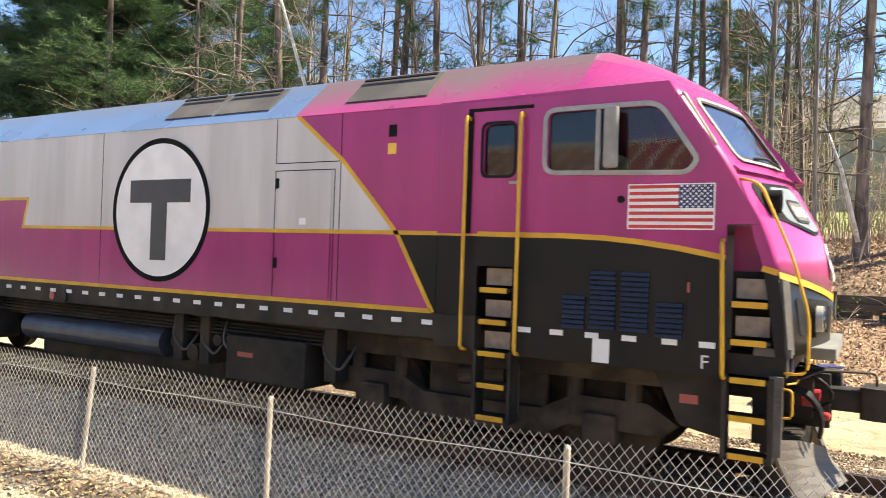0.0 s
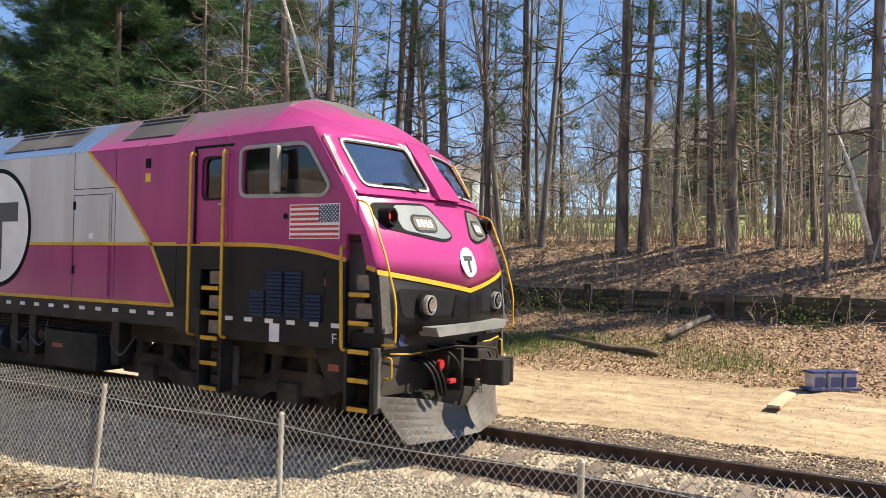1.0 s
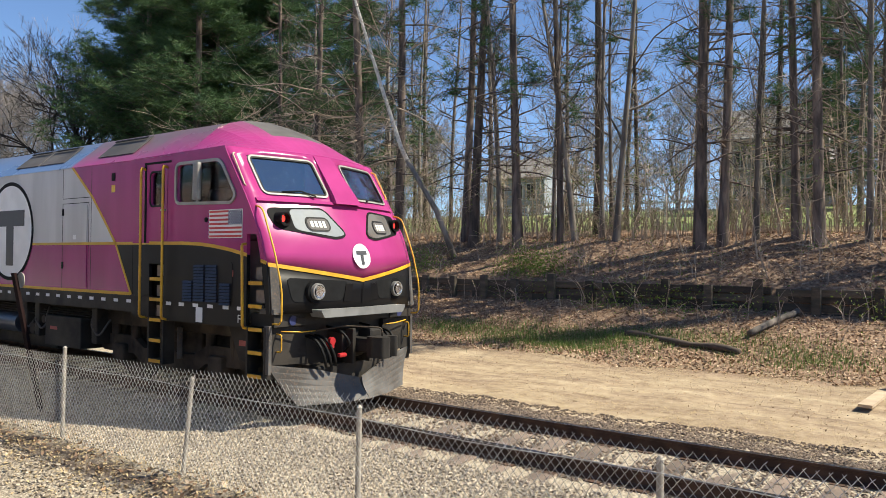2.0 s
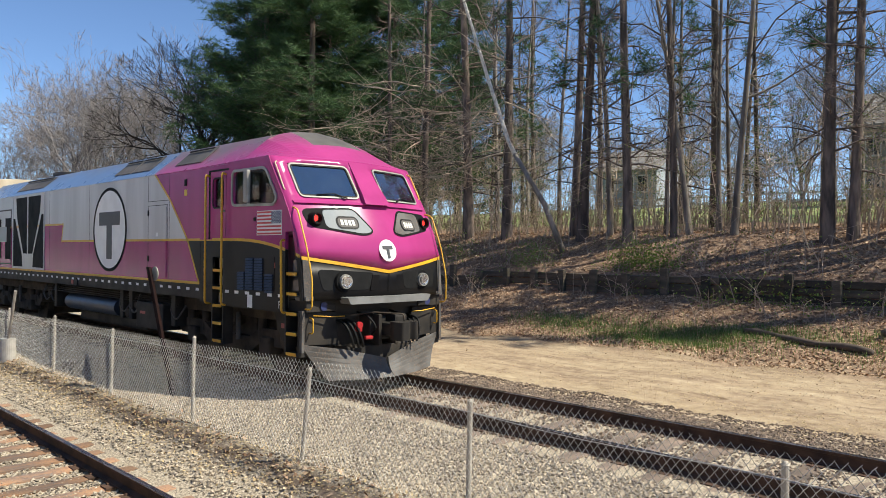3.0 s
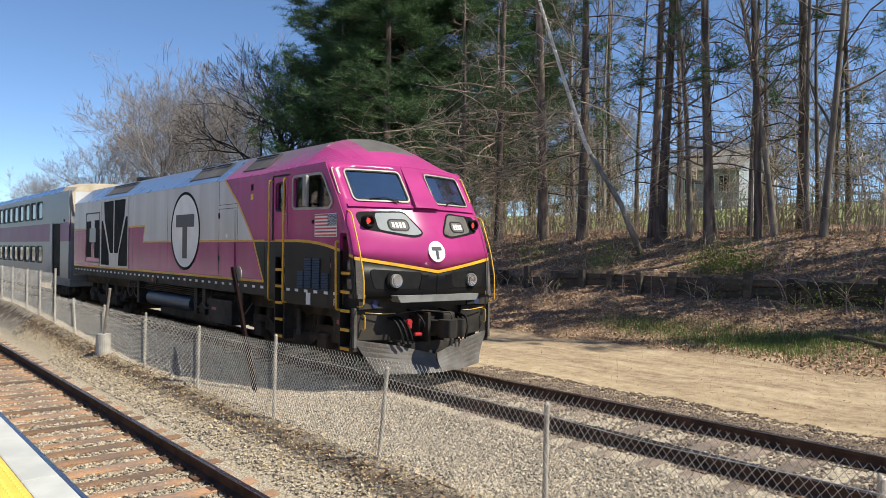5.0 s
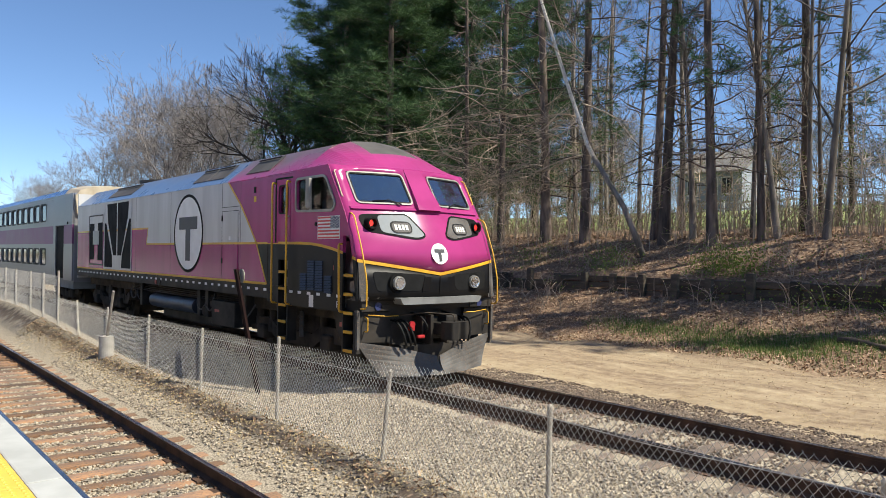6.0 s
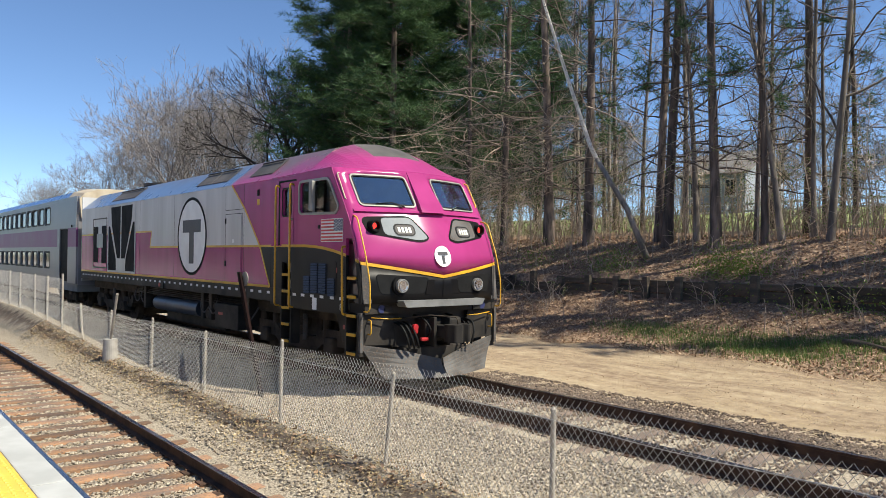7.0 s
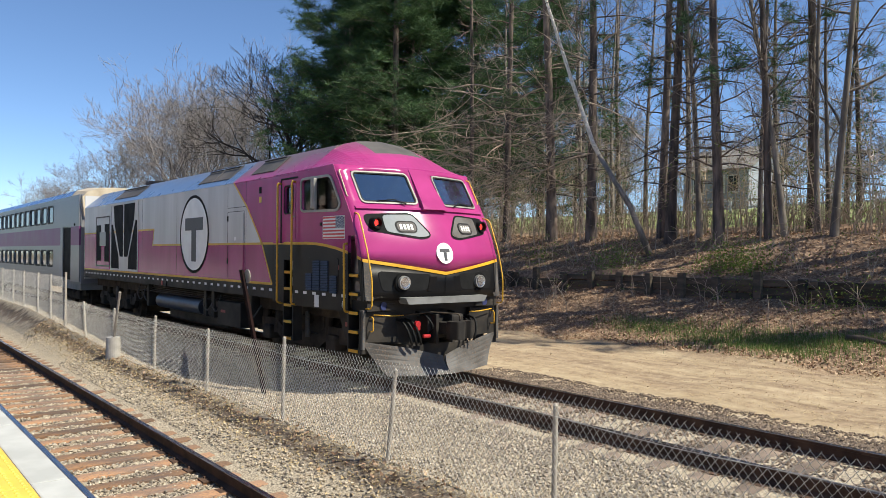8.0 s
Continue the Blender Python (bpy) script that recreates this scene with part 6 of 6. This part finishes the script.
    for s in (-1, 1):
        q = lambda p: [(s * a, b) for a, b in (p if s > 0 else p[::-1])]
        scr = soften([(0.29, 3.09), (1.31, 3.09), (1.31, 3.66), (0.29, 3.66)], 0.09)
        fr = part("windscreen_frame", prism([q(split(grow(scr, 0.014))), q(split(grow(scr, -0.012)))], on_nose(0.0), 0.02), M_FRAME, L, "pale grey windscreen frame")
        part("windscreen_seal", prism([q(split(grow(scr, -0.010))), q(split(grow(scr, -0.035)))], on_nose(0.0), 0.014), M_RUBBER, fr)
        pane = part("windscreen", prism([q(split(grow(scr, -0.006), 0.2))], on_nose(-0.012), 0.008), M_SCREEN, fr)
        pane.visible_shadow = False
        tube("wiper", [(nose_x(0.55, 3.08) + 0.05, s * 0.55, 3.08), (nose_x(0.75, 3.16) + 0.045, s * 0.75, 3.15), (nose_x(1.05, 3.13) + 0.045, s * 1.05, 3.12)], 0.012, M_RUBBER, L, "black wiper")
        # lamp pocket with number board and marker lamp
        poc = soften([(0.22, 2.52), (0.42, 2.47), (1.30, 2.60), (1.36, 2.86), (0.50, 2.90)], 0.10)
        pk = part("lamp_pocket", prism([q(split(grow(poc, 0.02)))], on_nose(0.0), 0.008), M_INK, L, "black-rimmed lamp pocket")
        # only the plate at s < 0 gets the painted highlight tone
        part("pocket_plate", prism([q(split(grow(soften([(0.22, 2.52), (0.42, 2.47), (1.06, 2.565), (1.06, 2.88), (0.50, 2.90)], 0.09), -0.012)))], on_nose(0.008), 0.004), M_LITPOCKET if s < 0 else M_PILOT, pk)
        nb = rounded(0.50, 0.84, 2.585, 2.745, 0.06)
        part("number_rim", prism([q(split(grow(nb, 0.025)))], on_nose(0.011), 0.012), M_RUBBER, pk)
        part("number_board", prism([q(split(nb))], on_nose(0.0205), 0.006), M_SOOT, pk, "dark number board")
        for k in range(4):
            y = 0.555 + k * 0.066
            part("bar", prism([q([(y, 2.62), (y + 0.042, 2.62), (y + 0.042, 2.71), (y, 2.71)])], on_nose(0.026), 0.003), M_NUMBER, pk, "pale bar")
        c = Vector((nose_x(1.2, 2.72), s * 1.20, 2.72))
        part("marker_hood", prism([ring(c.y, c.z, 0.10, 28), ring(c.y, c.z, 0.078, 28)], lambda a, b, d: (c.x - 0.06 + d, a, b), 0.17), M_INK, pk, "black lamp hood")
        part("marker_bezel", cyl(c - Vector((0.02, 0, 0)), c + Vector((0.022, 0, 0)), 0.078, n=24), M_ALU, pk)
        part("marker_lamp", cyl(c + Vector((0.02, 0, 0)), c + Vector((0.036, 0, 0)), 0.060, 0.05, 24), M_REDLAMP, pk, "lit red marker lamp")
        # headlight
        part("lamp_recess", prism([q(split(soften([(0.40, 1.56), (1.22, 1.56), (1.30, 1.90), (0.30, 1.84)], 0.08)))], on_nose(0.0), 0.006), M_RUBBER, L, "glossy dark lower panel")
        c = Vector((nose_x(0.86, 1.7) - 0.02, s * 0.86, 1.70))
        part("lamp_well", cyl(c, c + Vector((0.045, 0, 0)), 0.175, 0.165, 32), M_INK, L, "black lamp surround")
        hl = part("headlight", cyl(c, c + Vector((0.10, 0, 0)), 0.122, 0.115, 32), M_ALU, L, "round chrome headlight")
        for k, (dy, dz) in enumerate(((0, 0.0),)):
            part("reflector", cyl(c + Vector((0.085, 0, 0)), c + Vector((0.103, 0, 0)), 0.100, n=28), M_REFLECT, hl)
            part("lens", cyl(c + Vector((0.104, 0, 0)), c + Vector((0.118, 0, 0)), 0.098, 0.08, 28), M_LENS, hl)
        part("end_post", prism([q([(1.40, 1.42), (1.53, 1.42), (1.53, 2.05), (1.42, 2.03)])], on_nose(0.002), 0.02), M_PILOT, L)
    part("lower_grille", prism([[(-0.38, 1.55), (0.38, 1.55), (0.34, 1.80), (-0.34, 1.80)]], on_nose(0.008), 0.006), M_NOSEBLACK, L, "black centre panel")
    part("nose_seam", prism([[(-0.006, 1.5), (0.006, 1.5), (0.006, 1.82), (-0.006, 1.82)]], on_nose(0.015), 0.003), M_INK, L)
    # badge on the nose
    logo(L, lambda off: (lambda a, b, d: (nose_x(a, 2.21 + b) + off + d + 0.003, a, 2.21 + b)), 0.185, False, True)
    # anti-climber beam under the nose
    part("buffer_beam", prism([[(-1.52, 1.40), (1.52, 1.40), (1.52, 1.47), (-1.52, 1.47)]], lambda a, b, d: (nose_x(a, 1.42) - 0.25 + d, a, b), 0.29), M_PILOT, L)
    part("step_plate", prism([soften([(-0.86, 1.335), (0.86, 1.335), (0.93, 1.45), (-0.93, 1.45)], 0.03)], lambda a, b, d: (0.66 + d, a, b), 0.26), M_STEP, L, "pale grey anti-climber plate")
    part("beam_underside", box(0.1, 0.58, -1.48, 1.48, 1.22, 1.40), M_SILL, L)
    # pilot
    part("pilot_back", box(0.30, 0.42, -1.30, 1.30, 0.62, 1.24), M_SILL, L)
    for s in (-1, 1):
        part("pilot_panel", prism([[(s * 0.78, 0.66), (s * 1.53, 0.70), (s * 1.53, 1.20), (s * 0.86, 1.20)]], lambda a, b, d: (0.44 + d, a, b), 0.07), M_SILL, L, "grimy dark pilot plate")
        part("pilot_edge", prism([[(0.46, 0.58), (0.56, 0.58), (0.56, 1.24), (0.46, 1.24)]], lambda a, b, d: (a, s * (1.50 + d), b), 0.05), M_PILOT, L)
        tube("grab_iron", bend([(0.52, s * 1.38, 1.12), (0.62, s * 1.38, 1.12), (0.62, s * 1.38, 0.88), (0.52, s * 1.38, 0.88)], 0.04), 0.011, M_YELLOW, L, "yellow grab iron")
        tube("uncoupling_lever", [(0.58, s * 1.35, 1.16), (0.62, s * 1.0, 1.13), (0.62, s * 0.75, 1.13)], 0.009, M_YELLOW, L, "yellow-ended lever")
        # snow plough
        plow = [[(0.50, s * 1.53, 0.71), (0.70, s * 1.14, 0.12)], [(0.66, s * 0.75, 0.58), (0.90, s * 0.56, 0.10)], [(0.82, s * 0.03, 0.40), (1.02, s * 0.0, 0.10)]]
        bm = bmesh.new()
        n = 7
        gr = []
        for top, bot in plow:
            a, b = Vector(top), Vector(bot)
            col = []
            for i in range(n):
                t = i / (n - 1)
                p = a.lerp(b, t)
                p.x -= 0.04 * math.sin(t * math.pi)
                col.append(bm.verts.new(p))
            gr.append(col)
        for i in range(2):
            for j in range(n - 1):
                bm.faces.new((gr[i][j], gr[i + 1][j], gr[i + 1][j + 1], gr[i][j + 1]))
        e = bmesh.ops.extrude_face_region(bm, geom=list(bm.faces))
        for v in e["geom"]:
            if isinstance(v, bmesh.types.BMVert):
                v.co.x -= 0.03
        part("snow_plough", bm, M_PILOT, L, "worn grey steel plough blade")
        # air hoses
        for k, (y, m) in enumerate(((0.62, M_RUBBER), (0.72, M_RUBBER), (0.82, M_RUBBER)) + ()):
            tube("air_hose", bend([(0.48, s * y, 1.05), (0.72, s * y, 1.02), (0.82, s * (y - 0.06), 0.80), (0.80, s * (y - 0.12), 0.62)], 0.12), 0.021, m, L, "red air hose" if m is M_REDPIPE else "black rubber hose")
        part("angle_cock", box(0.62, 0.74, min(s * 0.47, s * 0.55), max(s * 0.47, s * 0.55), 0.86, 0.95, 0.02), M_REDPIPE, L, "red valve")
        part("lifting_lug", cyl((0.50, s * 1.15, 1.30), (0.60, s * 1.15, 1.30), 0.07, n=16), M_NAVY, L)
    part("hose_cap", cyl((0.74, -0.56, 0.98), (0.79, -0.56, 0.98), 0.055, n=18), M_REDPIPE, L, "round red cap")
    part("glad_hand", box(0.80, 0.87, -0.50, -0.34, 0.74, 0.80, 0.025), M_REDPIPE, L, "red hose coupling")
    cp = part("coupler", box(0.3, 1.15, -0.13, 0.13, 0.78, 1.0, 0.04), M_SILL, L, "rust-black knuckle coupler")
    part("knuckle", prism([soften([(1.10, -0.20), (1.25, -0.24), (1.42, -0.20), (1.46, -0.06), (1.34, -0.02), (1.30, 0.06), (1.40, 0.14), (1.36, 0.22), (1.15, 0.18)], 0.04)], lambda a, b, d: (a, b, 0.74 + d), 0.30), M_SILL, cp)
    # added dark block that keeps bright ground from showing through the plough notch
    part("dark_filler", box(0.30, 0.66, -0.72, 0.72, 0.16, 0.62, 0.03), M_SILL, L)
    part("draft_box", box(0.36, 0.72, -0.30, 0.30, 0.70, 1.10, 0.03), M_SILL, L)
    for s in (-1, 1):
        tube("cable", bend([(0.46, s * 0.36, 1.16), (0.78, s * 0.38, 1.12), (0.92, s * 0.30, 0.92), (0.70, s * 0.26, 0.78)], 0.15), 0.018, M_RUBBER, L, "black jumper cable")
        part("socket", box(0.42, 0.60, min(s * 0.92, s * 1.12), max(s * 0.92, s * 1.12), 1.22, 1.34, 0.015), M_SILL, L)
        part("carrier_iron", box(0.44, 0.86, min(s * 0.15, s * 0.22), max(s * 0.15, s * 0.22), 0.62, 1.14, 0.015), M_SILL, L)
    tube("pin_lifter", bend([(1.24, 0.0, 1.04), (1.24, 0.0, 1.16), (0.80, -0.30, 1.18), (0.62, -0.75, 1.13)], 0.06), 0.012, M_BOGIE, L)
    part("buffer_box", box(0.55, 0.95, 0.06, 0.34, 0.82, 1.14, 0.05), M_SILL, L)
    # --- under the frame ---
    bogie(L, -2.45, 1.35)
    bogie(L, -15.4, 1.35)
    for s in (-1, 1):
        part("air_tank", cyl((-10.5, s * 1.18, 0.82), (-7.25, s * 1.18, 0.82), 0.20, n=28), M_TANK, L, "blue-grey air reservoir")
        part("battery_box", box(-5.92, -4.62, min(s * 0.9, s * 1.42), max(s * 0.9, s * 1.42), 0.50, 1.06, 0.02), M_SILL, L, "dark equipment box")
        part("sticker", box(-5.72, -5.46, min(s * 1.421, s * 1.425), max(s * 1.421, s * 1.425), 0.80, 0.86), M_DULLRED, L)
        part("fuel_tank", box(-10.6, -6.4, min(s * 0.2, s * 0.95), max(s * 0.2, s * 0.95), 0.32, 0.98, 0.06), M_SILL, L)
        for k in range(4):
            tube("pipe_run", [(-12.2, s * (1.22 + 0.03 * k), 1.20 - 0.045 * k), (-9, s * (1.22 + 0.03 * k), 1.19 - 0.045 * k + 0.01), (-4.2, s * (1.22 + 0.03 * k), 1.16 - 0.04 * k)], 0.016, M_SILL, L)
        for x in (-11.3, -6.9, -6.4, -4.3):
            part("bracket", box(x - 0.09, x + 0.09, min(s * 1.0, s * 1.35), max(s * 1.0, s * 1.35), 0.62, 1.26, 0.02), M_SILL, L)
        for k, (x, z, r) in enumerate(((-11.9, 0.95, 0.12), (-7.0, 0.86, 0.10), (-6.65, 0.75, 0.13), (-6.2, 0.95, 0.09), (-12.6, 0.8, 0.14))):
            part("valve", cyl((x, s * 1.0, z), (x, s * 1.32, z), r, r * 0.85, 16), M_BOGIE, L)
        for x in (-7.05, -6.5, -6.1, -11.7, -12.3, -4.45):
            tube("hose", bend([(x, s * 1.25, 1.2), (x + 0.05, s * 1.36, 0.95), (x + 0.28, s * 1.34, 0.74), (x + 0.42, s * 1.2, 1.05)], 0.1), 0.018, M_PILOT, L, "grey brake hose")
        part("filler_cap", cyl((-9.15, s * 1.42, 1.36), (-9.15, s * 1.58, 1.36), 0.10, n=18), M_SILL, L)
        part("filler_cap", cyl((-9.42, s * 1.42, 1.36), (-9.42, s * 1.57, 1.36), 0.06, n=14), M_DULLRED, L, "red cap")
        part("gusset", prism([[(-0.55, 1.19), (0.1, 1.19), (0.1, 0.62), (-0.30, 0.70)]], on_side(s, -0.25), 0.06), M_SILL, L)
        part("sticker", prism([[(-0.30, 0.90), (-0.14, 0.90), (-0.14, 0.98), (-0.30, 0.98)]], on_side(s, -0.188), 0.003), M_DULLRED, L)
    # driver's seat and desk behind the glass
    part("seat", box(-1.55, -1.05, -1.05, -0.55, 2.44, 3.25, 0.08), M_CABIN, L, "dark cab seat")
    part("desk", box(-0.55, 0.05, -1.25, 1.25, 2.44, 2.98, 0.05), M_CABIN, L)
    sets = [wheelset(L, x) for x in (-1.1, -3.8, -14.05, -16.75)]
    return L, sets


# ---------- coach ----------
def build_coach():
    C = thing("passenger_coach", "stainless-steel double-deck coach with a purple band behind the locomotive", "railway coach")
    C.location = (-29.45, FAR_Y, 0)
    ln = 25.9
    roof = [(-1.53, 4.30), (-1.35, 4.52), (-0.9, 4.66), (0, 4.72), (0.9, 4.66), (1.35, 4.52), (1.53, 4.30)]
    part("core", box(-ln + 0.3, -0.3, -1.45, 1.45, 0.75, 4.3), M_CABIN, C)
    part("roof", prism([roof + [(1.45, 4.28), (-1.45, 4.28)]], lambda a, b, d: (-ln + 0.1 + d, a, b), ln - 1.6), M_SKYMETAL, C, "coach roof coloured with the sky's blue reflection")
    part("end_cap", prism([roof + [(1.45, 3.6), (-1.45, 3.6)]], lambda a, b, d: (-1.5 + d, a * (1 - 0.03 * d), b - 0.08 * d), 1.4), M_CREAM, C, "soot-stained cream end cap")
    rows = [(1.58, 2.20), (3.38, 4.04)]
    for s in (-1, 1):
        pl = lambda off: (lambda a, b, d: (a, s * (1.47 + off + d), b))
        wins = []
        x = -4.6
        xs = []
        while x > -ln + 4.5:
            xs.append(x)
            x -= 1.30
        ups = [rounded(a - 1.05, a, rows[1][0], rows[1][1], 0.08, 3) for a in xs]
        los = [rounded(a - 1.05, a, rows[0][0], rows[0][1], 0.08, 3) for a in xs]
        part("side", prism([[(-ln, 3.13), (-0.25, 3.13), (-0.25, 4.30), (-ln, 4.30)]] + ups, pl(0.0), 0.06), M_STAINLESS, C, "brushed stainless side")
        part("side", prism([[(-ln, 1.05), (-3.3, 1.05), (-3.3, 2.42), (-ln, 2.42)]] + los, pl(0.0), 0.06), M_STAINLESS, C, "brushed stainless side")
        part("side", prism([[(-1.55, 1.05), (-0.25, 1.05), (-0.25, 2.42), (-1.55, 2.42)]], pl(0.0), 0.06), M_STAINLESS, C)
        part("band", prism([[(-ln, 2.42), (-3.3, 2.42), (-3.3, 3.13), (-ln, 3.13)]], pl(0.0), 0.061), M_CBAND, C, "dull purple band")
        part("band", prism([[(-1.55, 2.42), (-0.25, 2.42), (-0.25, 3.13), (-1.55, 3.13)]], pl(0.0), 0.061), M_CBAND, C)
        part("door", prism([[(-2.9, 1.1), (-1.6, 1.1), (-1.6, 3.1), (-2.9, 3.1)]], pl(-0.01), 0.03), M_INK, C, "dark vestibule door")
        part("door_post", prism([[(-3.3, 1.05), (-2.9, 1.05), (-2.9, 3.13), (-3.3, 3.13)]], pl(0.0), 0.058), M_STAINLESS, C)
        for o in ups + los:
            w = part("window", prism([grow(o, -0.004)], pl(0.005), 0.02), M_GLASSD, C, "dark tinted window")
            part("gasket", prism([grow(o, 0.05), grow(o, -0.012)], pl(0.056), 0.012), M_RUBBER, w)
        for z in (1.20, 1.32, 1.44, 3.20, 3.28, 4.12, 4.20):
            part("rib", prism([[(-ln, z), (-3.3, z), (-3.3, z + 0.025), (-ln, z + 0.025)]], pl(0.058), 0.012), M_STAINLESS, C)
        part("skirt", prism([[(-ln + 5.5, 0.55), (-5.5, 0.55), (-5.0, 1.05), (-ln + 5.0, 1.05)]], pl(-0.02), 0.05), M_STAINLESS, C)
        part("lamp", cyl((-0.9, s * 1.53, 3.2), (-0.9, s * 1.56, 3.2), 0.05, n=12), M_INK, C)
    part("end_wall", box(-0.3, -0.2, -1.47, 1.47, 1.0, 4.3), M_STAINLESS, C)
    part("gangway", box(-0.2, 0.5, -0.55, 0.55, 1.1, 3.3, 0.05), M_RUBBER, C, "black gangway bellows")
    bogie(C, -3.0, 1.3)
    bogie(C, -ln + 3.0, 1.3)
    sets = [wheelset(C, x, 0.457) for x in (-1.7, -4.3, -ln + 4.3, -ln + 1.7)]
    return C, sets


# ---------- movement ----------
STOPS = [(0, 9.86), (0.5, 7.64), (1.0, 5.68), (1.5, 4.02), (2.15, 2.25), (2.8, 1.01), (3.0, 0.71), (3.5, 0.20), (4.0, 0.0), (8.0, 0.0)]


def travel(t):
    """How far the train still is from where it stops, at t seconds."""
    if t >= 4.0:
        return 0.0
    n = len(STOPS)
    slope = [-4.65] + [(STOPS[i + 1][1] - STOPS[i - 1][1]) / (STOPS[i + 1][0] - STOPS[i - 1][0]) for i in range(1, n - 2)] + [0, 0]
    for i in range(n - 1):
        (a, pa), (b, pb) = STOPS[i], STOPS[i + 1]
        if t <= b:
            h = b - a
            u = (t - a) / h
            return pa * (2 * u ** 3 - 3 * u ** 2 + 1) + h * slope[i] * (u ** 3 - 2 * u ** 2 + u) + pb * (3 * u ** 2 - 2 * u ** 3) + h * slope[i + 1] * (u ** 3 - u ** 2)
    return 0.0


def motions():
    times = [i * 0.1 for i in range(41)] + [6.0, 8.0]
    for ob, x0 in TRAIN:
        walk(ob, [(t, pose(x0 + travel(t), FAR_Y, 0)) for t in times])
    for ws, x, r in WHEELS:
        walk(ws, [(t, pose(x, 0, r, 0, math.degrees(travel(t) / r), 0)) for t in times])


build_ground()
build_platform()
build_station()
loco, loco_sets = build_locomotive()
coach, coach_sets = build_coach()
coach2 = copy_thing(coach, pose(-29.45 - 26.5, FAR_Y, 0))
TRAIN = [(loco, -11.0), (coach, -29.45), (coach2, -29.45 - 26.5)]
WHEELS = [(w, w.location.x, 0.51) for w in loco_sets] + [(w, w.location.x, 0.457) for w in coach_sets]
WHEELS += [(w, w.location.x, 0.457) for w in coach2.children if w.name.startswith("wheelset")]
build_wall()
build_fence()
build_poles()
build_bank_things()
build_houses()
build_trees()
build_undergrowth()
scatter_litter()
build_stones()
build_track("track_far", 8.27, 0.0, "steel rails on weathered timber ties carrying the train", M_TIE2, -32, 14, 0.53, 3)
build_track("track_near", NEAR_Y, NEAR_Z, "steel rails on rust-brown timber ties beside the platform", M_TIE, -55, 14, 0.53, 4)
motions()
